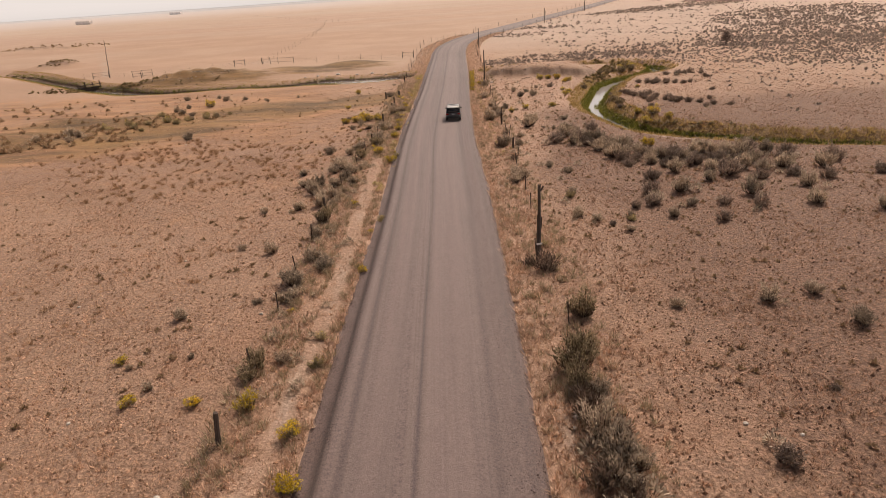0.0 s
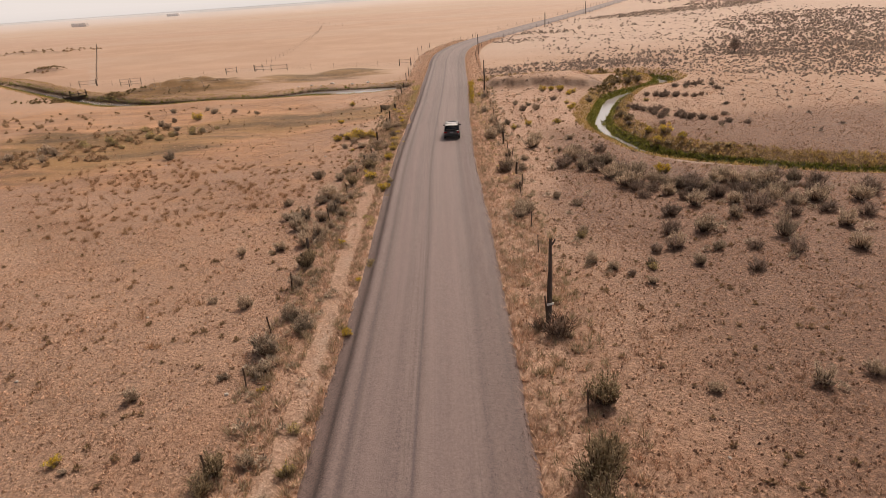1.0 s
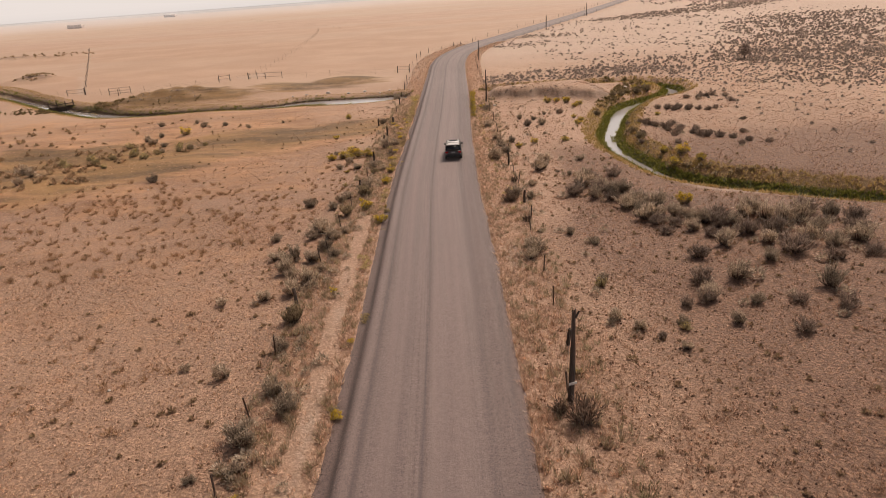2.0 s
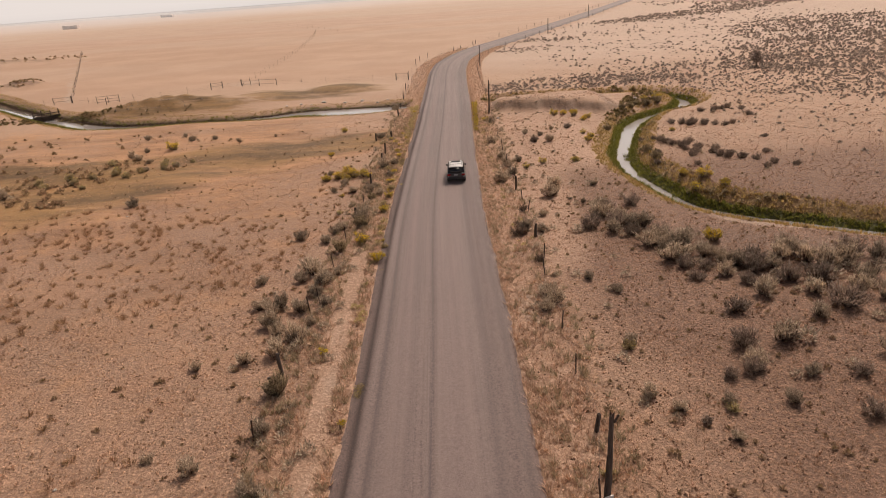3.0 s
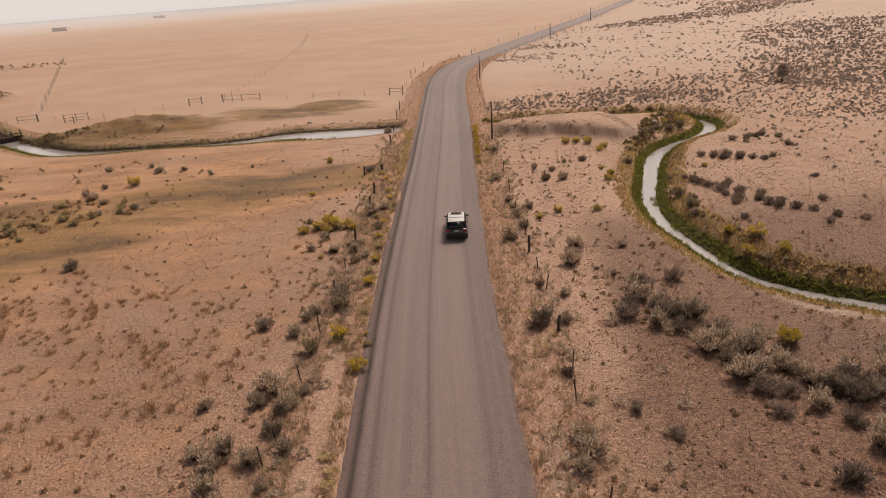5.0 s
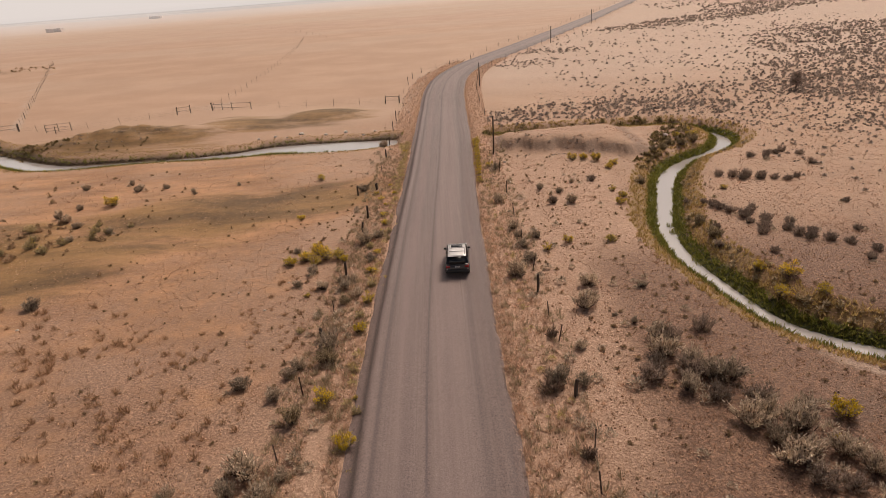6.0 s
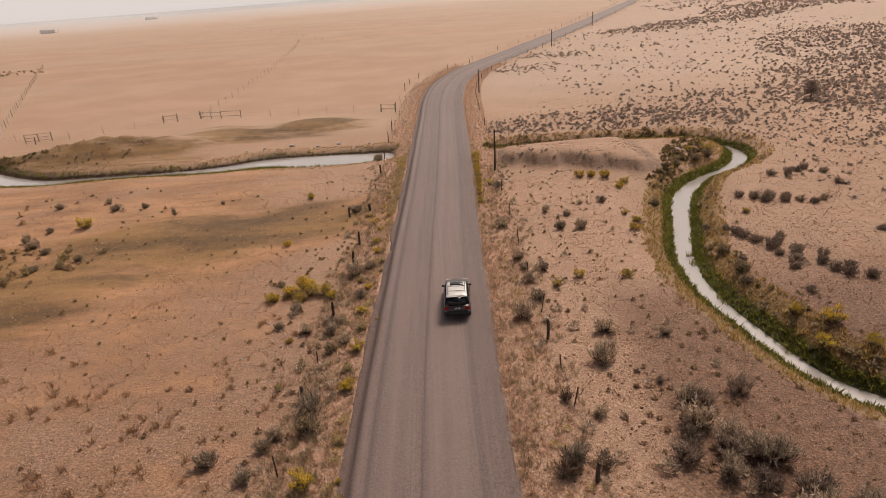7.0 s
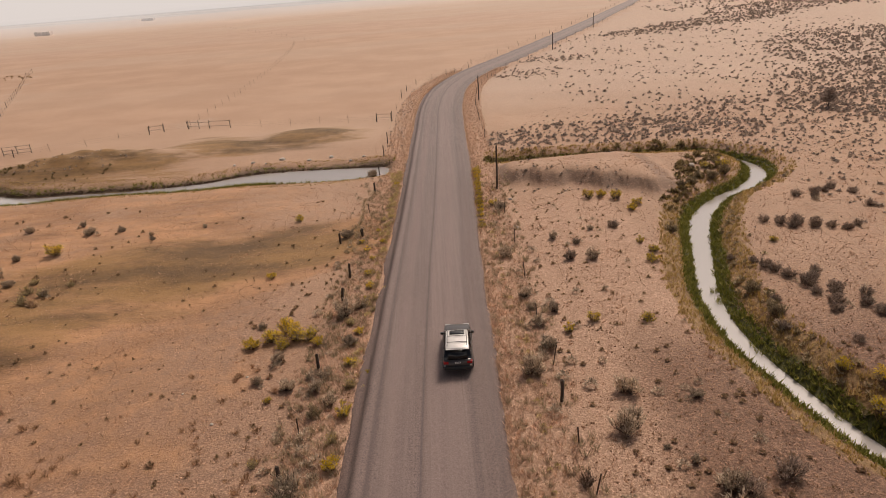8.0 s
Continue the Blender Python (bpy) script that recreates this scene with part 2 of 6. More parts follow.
GROUND, ROAD, WATERY, HAZE_GLOW = ground_material(), road_material(), water_material(), haze_material()
SAGE = leafy("sagebrush_leaf", [(0.20, 0.15, 0.105), (0.45, 0.35, 0.255), (0.70, 0.56, 0.42), (0.34, 0.26, 0.175)], vary=0.6, through_light=0.3)
SCRUB = leafy("distant_sage_leaf", [(0.19, 0.14, 0.115), (0.34, 0.26, 0.215), (0.48, 0.38, 0.315), (0.26, 0.195, 0.15)], vary=0.3, through_light=0.4)
BROWN = leafy("brown_weed", [(0.19, 0.115, 0.062), (0.32, 0.205, 0.12), (0.43, 0.285, 0.175), (0.25, 0.175, 0.085)], vary=0.3)
OLIVE = leafy("greasewood_leaf", [(0.15, 0.11, 0.06), (0.33, 0.25, 0.145), (0.54, 0.42, 0.265)], vary=0.4, through_light=0.3)
BRUSH = leafy("creek_brush_leaf", [(0.11, 0.075, 0.034), (0.22, 0.155, 0.07), (0.38, 0.275, 0.135)], vary=0.4)
RABBIT = leafy("rabbitbrush_leaf", [(0.28, 0.215, 0.10), (0.45, 0.355, 0.19), (0.58, 0.465, 0.28)], vary=0.3)
BLOOM = leafy("yellow_bloom", [(0.60, 0.42, 0.02), (0.80, 0.61, 0.05), (0.72, 0.52, 0.06)], vary=0.4)
VERGE = leafy("pale_verge_brush", [(0.42, 0.32, 0.12), (0.62, 0.48, 0.21), (0.76, 0.62, 0.32), (0.55, 0.42, 0.2)], vary=0.3)
DUSKY = leafy("dusky_sage_leaf", [(0.16, 0.115, 0.09), (0.30, 0.22, 0.172), (0.46, 0.35, 0.275), (0.23, 0.165, 0.115)], vary=0.5, through_light=0.3)
RUSSET = leafy("russet_weed", [(0.27, 0.15, 0.08), (0.42, 0.25, 0.14), (0.55, 0.345, 0.21), (0.34, 0.195, 0.10)], vary=0.3)
TWIG = leafy("bare_twig", [(0.07, 0.044, 0.03), (0.16, 0.105, 0.075), (0.28, 0.195, 0.145)], vary=0.4)
STRAW = leafy("dry_straw", [(0.40, 0.232, 0.145), (0.58, 0.365, 0.24), (0.70, 0.475, 0.33), (0.49, 0.29, 0.178)], through_light=0.3, clump=0.5)
TAWNY = leafy("tawny_straw", [(0.22, 0.118, 0.072), (0.40, 0.235, 0.15), (0.57, 0.365, 0.243), (0.29, 0.162, 0.098)], through_light=0.3, clump=0.6)
RUSTY = leafy("rusty_weed", [(0.40, 0.245, 0.155), (0.58, 0.405, 0.285), (0.76, 0.565, 0.43), (0.47, 0.272, 0.16), (0.68, 0.50, 0.375)], clump=0.4)
SEDGE = leafy("green_sedge", [(0.095, 0.10, 0.018), (0.19, 0.195, 0.03), (0.34, 0.29, 0.07), (0.13, 0.135, 0.025)])
REEDY = leafy("golden_reed", [(0.28, 0.18, 0.055), (0.46, 0.31, 0.11), (0.58, 0.42, 0.20)])
TUSSOCK = leafy("tussock_straw", [(0.20, 0.108, 0.063), (0.41, 0.242, 0.15), (0.59, 0.37, 0.24), (0.30, 0.166, 0.098)], through_light=0.15)
UMBER = leafy("tussock_umber", [(0.10, 0.053, 0.033), (0.25, 0.14, 0.088), (0.50, 0.31, 0.205), (0.17, 0.093, 0.058)], through_light=0.15)
BUNCH = leafy("bunch_grass_blade", [(0.26, 0.19, 0.105), (0.42, 0.32, 0.20), (0.58, 0.46, 0.32), (0.34, 0.25, 0.13)])
STONE = leafy("roadside_stone", [(0.10, 0.069, 0.06), (0.15, 0.104, 0.091), (0.27, 0.195, 0.172)], through_light=0.0)
PALE_ROCK = surface("pale_rock", (0.62, 0.55, 0.48), (0.42, 0.36, 0.31), 9, 0.85)
POST_WOOD = surface("weathered_post", (0.05, 0.034, 0.026), (0.10, 0.071, 0.055), 14, 0.9, relief=0.6, stretch=(1, 1, 0.12), vary=0.6)
# Grey timber, its tones lifted for haze and backlight on the far gates.
GREY_WOOD = surface("grey_rail", (0.42, 0.33, 0.27), (0.28, 0.215, 0.17), 12, 0.9, relief=0.5, stretch=(1, 1, 0.3), vary=0.4)
STEEL_POST = surface("rusted_steel", (0.12, 0.075, 0.055), (0.07, 0.045, 0.035), 18, 0.7, 0.3)
WIRE = surface("fence_wire", (0.16, 0.13, 0.11), (0.10, 0.075, 0.06), 30, 0.6, 0.6, relief=0)
# Hay tones raised paler to paint in the haze before the stacks.
HAY = surface("hazed_hay", (0.58, 0.46, 0.39), (0.66, 0.53, 0.45), 2, 0.95)
PAINT = surface("charcoal_paint", (0.05, 0.044, 0.045), (0.065, 0.057, 0.057), 3, 0.28, 0.35, relief=0, dirt=(0.10, 0.08, 0.07))
# Pale base colour stands in for the sky reflected on the roof.
ROOFING = surface("sky_pale_roof", (0.72, 0.68, 0.65), (0.66, 0.62, 0.59), 3, 0.32, 0.2, relief=0)
GLASSY = surface("tinted_glass", (0.008, 0.008, 0.009), (0.012, 0.011, 0.011), 4, 0.22, relief=0)
PLASTIC = surface("black_trim", (0.018, 0.017, 0.017), (0.03, 0.028, 0.027), 20, 0.6, relief=0.1)
TYRE = surface("dusty_tyre", (0.02, 0.019, 0.018), (0.06, 0.05, 0.043), 12, 0.9)
ALLOY = surface("alloy_rim", (0.42, 0.40, 0.38), (0.30, 0.28, 0.26), 9, 0.35, 0.8, relief=0)
RED_LENS = surface("red_lens", (0.42, 0.012, 0.014), (0.30, 0.008, 0.01), 10, 0.15, relief=0)
CLEAR_LENS = surface("clear_lens", (0.62, 0.60, 0.58), (0.5, 0.48, 0.46), 10, 0.12, relief=0)
WHITE = surface("white_tag", (0.80, 0.77, 0.72), (0.68, 0.64, 0.60), 10, 0.5, relief=0)
BARK = surface("tree_bark", (0.09, 0.065, 0.05), (0.14, 0.10, 0.08), 10, 0.9, relief=0.6)


# ---- the lie of the land ----
WATER = -1.87


def ease(a, b, v):
    u = np.clip((v - a) / (b - a), 0.0, 1.0)
    return u * u * (3 - 2 * u)


def steps(v, table):
    """Smooth steps between (place, value) pairs."""
    out = np.full_like(v, table[0][1], dtype=float)
    for (a, p), (b, q) in zip(table, table[1:]):
        out += (q - p) * ease(a, b, v)
    return out


def spline(points, n=12):
    """A smooth line through the points."""
    p = np.array([points[0], *points, points[-1]], float)
    out = []
    for a, b, c, d in zip(p, p[1:], p[2:], p[3:]):
        for u in np.linspace(0, 1, n, endpoint=False):
            out.append(0.5 * (2 * b + (c - a) * u + (2 * a - 5 * b + 4 * c - d) * u**2 + (3 * b - a - 3 * c + d) * u**3))
    return np.array([*out, p[-1]])


ROAD_LINE = spline([(-2.2, -60), (-1.5, -10), (-1.25, 12), (-0.85, 40), (-0.75, 63), (-0.1, 87), (0.55, 103), (1.15, 120), (1.75, 140),
                    (2.6, 160), (5.2, 180), (11.5, 200), (23.5, 224), (43, 265), (72, 330), (130, 466), (250, 748), (460, 1240)])
ROAD_HALF = 4.05
RISE = [(45, -0.45), (95, -1.05), (125, -1.0), (170, -0.3), (260, 0.3)]
CREEK = spline([(-190, 215, 1.3), (-121, 176, 1.3), (-91, 150, 1.3), (-76, 136, 1.4), (-58, 122.5, 1.75), (-46, 121.4, 1.25), (-38, 121.3, 1.1), (-30, 122, 1.3),
                (-23, 123.6, 2.35), (-14, 123.1, 2.55), (-6, 122.4, 2.35), (4, 122.4, 0.59), (14, 121.4, 0.52), (21, 120.6, 0.52), (29, 120.2, 0.52),
                (35.5, 118.2, 0.59), (38, 113.5, 0.74), (37, 109.2, 0.93), (33.8, 105.4, 0.74), (29.6, 102.3, 0.7), (26.2, 98.2, 0.95), (24.2, 94, 0.86),
                (22.2, 88.3, 0.78), (20.4, 83, 0.7), (19.6, 78.7, 0.66), (19.5, 74.6, 0.68), (20.0, 71.2, 0.64), (20.7, 67.4, 0.62), (21.8, 64.2, 0.6),
                (24.4, 61.4, 0.7), (28.8, 58.3, 0.75), (34, 55, 0.7), (42, 51, 0.7), (70, 40, 0.74), (140, 20, 0.74)], 8)


def nearest(x, y, line):
    """Distance from each place to a line, and the line's third value there."""
    best, third = np.full_like(x, 1e9, dtype=float), np.zeros_like(x, dtype=float)
    for a, b in zip(line, line[1:]):
        ab = b[:2] - a[:2]
        u = np.clip(((x - a[0]) * ab[0] + (y - a[1]) * ab[1]) / max(ab @ ab, 1e-9), 0, 1)
        d = np.hypot(x - a[0] - u * ab[0], y - a[1] - u * ab[1])
        near = d < best
        best = np.where(near, d, best)
        if len(a) > 2:
            third = np.where(near, a[2] + u * (b[2] - a[2]), third)
    return best, third


def across(x, y):
    """Metres to the right of the road's middle."""
    xc = np.interp(y, ROAD_LINE[:, 1], ROAD_LINE[:, 0])
    slope = np.interp(y + 1, ROAD_LINE[:, 1], ROAD_LINE[:, 0]) - xc
    return (x - xc) / np.hypot(1, slope)


def hump(x, y, cx, cy, rx, ry, h, turn=0.0):
    c, s = math.cos(radians(turn)), math.sin(radians(turn))
    u, v = ((x - cx) * c + (y - cy) * s) / rx, (-(x - cx) * s + (y - cy) * c) / ry
    return h * np.exp(-((u * u + v * v) ** 1.3))


def plain(x, y):
    """The land without road and creek."""
    z = steps(y, RISE) + 0.15 * ease(0, 40, abs(x))
    z += 0.3 * ease(6, 14, x) * ease(52, 76, y) * (1 - ease(125, 150, y))
    z -= 0.42 * ease(6, 12, -x) * ease(50, 72, y) * (1 - ease(118, 140, y)) * (1 - 0.7 * ease(25, 45, -x))
    return z


def scarp(x, y):
    """The low terrace beside the creek: 0 at the foot of its cut face, 1 on top."""
    foot = np.interp(x, [7, 10, 13, 17, 20.5, 24], [110.5, 107.8, 106.2, 104.8, 102.2, 100.5]) + 0.5 * np.sin(1.3 * x) + 0.3 * np.sin(2.9 * x + 1)
    return ease(0.3, 3.9, y - foot) * ease(7, 10, x) * (1 - ease(22.5, 28, x)) * (1 - ease(114, 119, y))


def mounds(x, y):
    z = hump(x, y, -50, 133.5, 12, 5.0, 2.2) * (1 + 0.16 * np.sin(0.9 * x + 0.4 * y) * np.sin(1.1 * y - 0.3 * x)) + hump(x, y, -34, 139, 8, 6, 0.8) + hump(x, y, -19, 143, 7, 4.5, 0.9)
    z += hump(x, y, 28, 57, 11, 4.5, -0.45, -30) + 1.35 * scarp(x, y) + hump(x, y, 14, 110.5, 4, 2.2, 0.2) + hump(x, y, 21, 108.5, 4, 2.4, 0.25)
    z += hump(x, y, -107, 182, 8, 4, 1.7) + hump(x, y, -152, 258, 22, 5, 1.8, 10)
    return z


def road_top(y):
    return steps(y, RISE) + 0.1 + 0.25 * ease(100, 116, y) * (1 - ease(128, 145, y))


def ground_z(x, y):
    x, y = np.asarray(x, float), np.asarray(y, float)
    z = plain(x, y) + mounds(x, y)
    s = abs(across(x, y))
    near = (x > -200) & (x < 150) & (y > 15) & (y < 220)
    d, half = np.full_like(z, 1e9), np.ones_like(z)
    if near.any():
        d[near], half[near] = nearest(x[near], y[near], CREEK)
    z += (0.10 + 0.13 * ease(12, 22, -x) * (1 - ease(95, 112, y))) * np.sin(0.31 * x + 0.17 * y) * np.sin(0.23 * y - 0.11 * x + 1.3) * ease(5, 12, s)
    dug = 1 - ease(half - 1.2, half + 2.8, d)
    dug = dug * ease(5.0, 7.5, s)
    z = z * (1 - dug) + np.minimum(z, WATER - 0.35) * dug
    z = z + (road_top(y) - 0.1 - z) * (1 - ease(4.0, 7.2, s))
    return z - 0.35 * (1 - ease(3.3, 4.0, s - 0.25 * (x < 0)))


def height(x, y):
    return float(ground_z(np.array([x]), np.array([y]))[0])


# ---- building helpers ----
def mesh_of(name, verts, faces, material, soft=False):
    me = bpy.data.meshes.new(name)
    me.from_pydata([tuple(v) for v in verts], [], [tuple(q) for q in faces])
    me.materials.append(material)
    if soft:
        me.polygons.foreach_set("use_smooth", [True] * len(me.polygons))
    me.update()
    return me


def part(name, bm, material, parent, label=""):
    """One mesh object out of a bmesh or a finished mesh, under a thing or a part."""
    if isinstance(bm, bmesh.types.BMesh):
        me = bpy.data.meshes.new(name)
        bm.to_mesh(me)
        bm.free()
        me.materials.append(material)
    else:
        me = bm
    ob = new(name, me)
    ob.parent = parent
    return tagged(ob, label)


def thing(name, m, label, category, group="", kind=""):
    ob = new(name)
    ob.empty_display_size = 0.2
    ob.matrix_basis = m
    return tagged(ob, label, category, group, kind)


def tube(bm, a, b, r1, r2, sides=6, cap=True):
    """A tapered round bar from a to b."""
    a, b = Vector(a), Vector(b)
    q = (b - a).to_track_quat("Z", "Y")
    rings = []
    for p, r in ((a, r1), (b, r2)):
        rings.append([bm.verts.new(p + q @ Vector((r * math.cos(i * math.tau / sides), r * math.sin(i * math.tau / sides), 0))) for i in range(sides)])
    for i in range(sides):
        bm.faces.new((rings[0][i], rings[0][(i + 1) % sides], rings[1][(i + 1) % sides], rings[1][i]))
    if cap:
        bm.faces.new(rings[1])
        bm.faces.new(rings[0][::-1])


def box(bm, lo, hi, bevel=0.0):
    r = bmesh.ops.create_cube(bm, size=1.0)["verts"]
    lo, hi = Vector(lo), Vector(hi)
    for v in r:
        v.co = Vector([(lo[i] + hi[i]) / 2 + v.co[i] * (hi[i] - lo[i]) for i in range(3)])
    if bevel:
        es = {e for v in r for e in v.link_edges}
        bmesh.ops.bevel(bm, geom=list(es), offset=bevel, segments=2, profile=0.7, affect="EDGES")


# ---- ground, road, water, distance ----
def steps_out(lo, hi, step, far_lo, far_hi):
    mid = list(np.arange(lo, hi + step / 2, step))
    out, d, v = [], step, mid[-1]
    while v < far_hi:
        d *= 1.1
        v += d
        out.append(v)
    back, d, v = [], step, mid[0]
    while v > far_lo:
        d *= 1.1
        v -= d
        back.append(v)
    return np.array(back[::-1] + mid + out)


PATH_WORN = spline([(-7.6, 8), (-6.9, 14.7), (-6.6, 18.4), (-6.3, 24.6), (-6.4, 34.4), (-6.4, 45.2), (-6.5, 56)])
PATH_CREEK = spline([(70, 37), (38.2, 50.7), (27.3, 55.6), (22.2, 58.2), (19.6, 63.5), (17.4, 70), (17.0, 76), (18.4, 82), (20.4, 90), (22, 97)])
PATH_FENCE = spline([(-78.5, 150), (-103, 199), (-135, 264), (-180, 352)])
MEADOW = spline([(-80, 74, 22), (-58, 77, 21), (-45, 81, 18), (-36, 86, 15), (-28, 92, 11), (-20, 95, 9), (-9, 97, 6)])
GOLDEN = spline([(-70, 58, 5), (-50, 64, 4.5), (-40, 71, 4), (-30, 82, 4.5), (-22, 88, 5), (-15, 91, 4), (-10, 93, 2.5)])


def build_ground():
    xs = steps_out(-98, 50, 0.55, -4600, 4600)
    ys = steps_out(3, 146, 0.55, -900, 4800)
    nx, ny = len(xs), len(ys)
    x, y = [a.ravel() for a in np.meshgrid(xs, ys)]
    z = ground_z(x, y)
    rng = np.random.RandomState(5)
    near = (x > -60) & (x < 60) & (y < 150)
    s = abs(across(x, y))
    z += np.where(near & (s > 4.6), rng.normal(0, 1, len(z)) * np.where(x > 5, 0.016, 0.012), 0)
    i = np.arange(nx * ny).reshape(ny, nx)
    faces = np.stack([i[:-1, :-1], i[:-1, 1:], i[1:, 1:], i[1:, :-1]], -1).reshape(-1, 4)
    me = bpy.data.meshes.new("ground")
    me.from_pydata(np.stack([x, y, z], 1).tolist(), [], faces.tolist())
    me.polygons.foreach_set("use_smooth", [True] * len(me.polygons))
    me.materials.append(GROUND)
    d, half = np.full(len(x), 1e9), np.ones(len(x))
    box_in = (x > -220) & (x < 160) & (y > 10) & (y < 240)
    d[box_in], half[box_in] = nearest(x[box_in], y[box_in], CREEK)
    dp = np.minimum(nearest(x, y, PATH_WORN)[0], 1e6)
    dc = nearest(x, y, PATH_CREEK)[0]
    df = nearest(x, y, PATH_FENCE)[0]
    worn = np.maximum.reduce([(0.4 * (1 - ease(0.2, 1.2, dp)) + 0.45 * (1 - ease(0.05, 0.35, dp))) * ease(4, 16, y) * (1 - ease(44, 54, y)), 0.8 * (1 - ease(0.2, 1.1, dc)), 0.9 * (1 - ease(0.3, 1.5, df)), 0.6 * (1 - ease(2, 9, np.hypot(x + 44, y - 160))), 1 - ease(0.4, 1.4, np.hypot((x - 4.7), (y - 46.5) * 0.4)), 0.9 * (1 - ease(0.4, 1.2, np.hypot((x - 3.9), (y - 15) * 0.5)))])
    worn = np.maximum(worn, 0.75 * (1 - ease(0.3, 1.6, abs(s - 6.2))) * ease(0, 1, -(across(x, y))) * ease(130, 140, y) * (1 - ease(185, 205, y)))
    dm, wm = nearest(x, y, MEADOW)
    dg, wg = nearest(x, y, GOLDEN)
    me.attributes.new("golden", "FLOAT", "POINT").data.foreach_set("value", np.clip(np.maximum((0.24 + 0.28 * ease(55, 80, y) * ease(10, 24, -x)) * ease(7, 14, -x) * ease(18, 50, y) * (1 - ease(112, 126, y)), np.maximum(1 - ease(wg * 0.2, wg * 1.5, dg), 0.7 * (1 - ease(wm * 0.5, wm * 1.5, dm)))), 0, 1).astype(np.float32))
    wet = np.maximum.reduce([1 - ease(wm * 0.2, wm * 1.25, dm), 1.0 * hump(x, y, -52, 132.5, 16, 7, 1.4), 0.95 * hump(x, y, -34, 138.5, 9, 7, 1.1), 1.0 * hump(x, y, -19, 142.5, 8, 5, 1.2)])
    wet = np.clip(wet, 0, 1)
    half = half + np.where(x < 0, 0.6, 0.0)
    bank = (1 - ease(half + 0.3, half + 1.5, d)) * ease(4.5, 7, s) * np.where(x < 0, 0.55, 1.0)
    shoal = (1 - ease(half + 0.3, half + 2.2, d)) * (x < -5) * ease(-2, 2, y - np.interp(x, CREEK[:40, 0], CREEK[:40, 1]))
    outer = (1 - ease(half + 1.6, half + 3.2, d)) * (x > 5) * (y < 100) * ease(4.5, 7, s)
    me.attributes.new("outer_bank", "FLOAT", "POINT").data.foreach_set("value", outer.astype(np.float32))
    rust = (1 - ease(5.0, 8.0, s)) * (1 - 0.5 * ease(180, 260, y))
    rust = np.maximum(rust, 0.9 * ease(4.5, 7, x) * (1 - ease(16.5, 20, x)) * ease(40, 62, y) * (1 - ease(98, 112, y)) * (1 - 0.8 * ease(8, 13, x) * (1 - ease(68, 84, y))))
    zone = np.stack([worn, wet, bank, rust], 1).astype(np.float32)
    me.attributes.new("zones", "FLOAT_COLOR", "POINT").data.foreach_set("color", zone.ravel())
    past = np.interp(x, [-200, -60, -8, 3], [190, 128, 131, 160])
    stubble = ease(0, 9, y - past) * ease(4.5, 8, -across(x, y))
    face = scarp(x, y)
    bare = np.clip(4 * face * (1 - face) * 1.1 + hump(x, y, 25, 52, 9, 3, 0.7, -25) + 0.9 * hump(x, y, -107, 182, 8, 4, 1) + 0.9 * hump(x, y, -152, 258, 22, 5, 1, 10), 0, 1)
    bare = np.maximum(bare, 0.8 * shoal)
    # Painted haze: the tint grows with distance from the origin.
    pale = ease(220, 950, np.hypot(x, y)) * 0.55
    me.attributes.new("cropped", "FLOAT", "POINT").data.foreach_set("value", (0.85 * ease(58, 105, y)).astype(np.float32))
    edge = np.interp(x, [-2500, -900, -445, -135, 200, 900], [1150, 1150, 1134, 1250, 1500, 2200])
    me.attributes.new("valley", "FLOAT", "POINT").data.foreach_set("value", ease(-15, 25, y - edge).astype(np.float32))
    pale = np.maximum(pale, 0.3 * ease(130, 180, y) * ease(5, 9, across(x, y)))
    # Brown soil mask, spread over the near right to imitate vignetting.
    umber = np.clip((0.6 + 0.3 * ease(9, 17, x)) * ease(4.5, 14, x) * (1 - ease(45, 70, y)) + 0.6 * (1 - ease(10, 17, np.hypot((x - 25) * 0.8, y - 50))) + 0.08 * ease(8, 18, -x) * (1 - ease(30, 50, y)) + 0.42 * ease(6, 16, -x) * ease(40, 58, y) * (1 - ease(85, 125, y)) + 0.75 * ease(8, 13, x) * ease(46, 58, y) * (1 - ease(70, 84, y)) + 0.25 * ease(20, 25, x) * (1 - ease(58, 80, y)), 0, 1)
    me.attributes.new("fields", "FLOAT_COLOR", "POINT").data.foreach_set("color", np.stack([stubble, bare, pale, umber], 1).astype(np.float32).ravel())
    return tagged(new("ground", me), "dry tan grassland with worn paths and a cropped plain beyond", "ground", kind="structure")


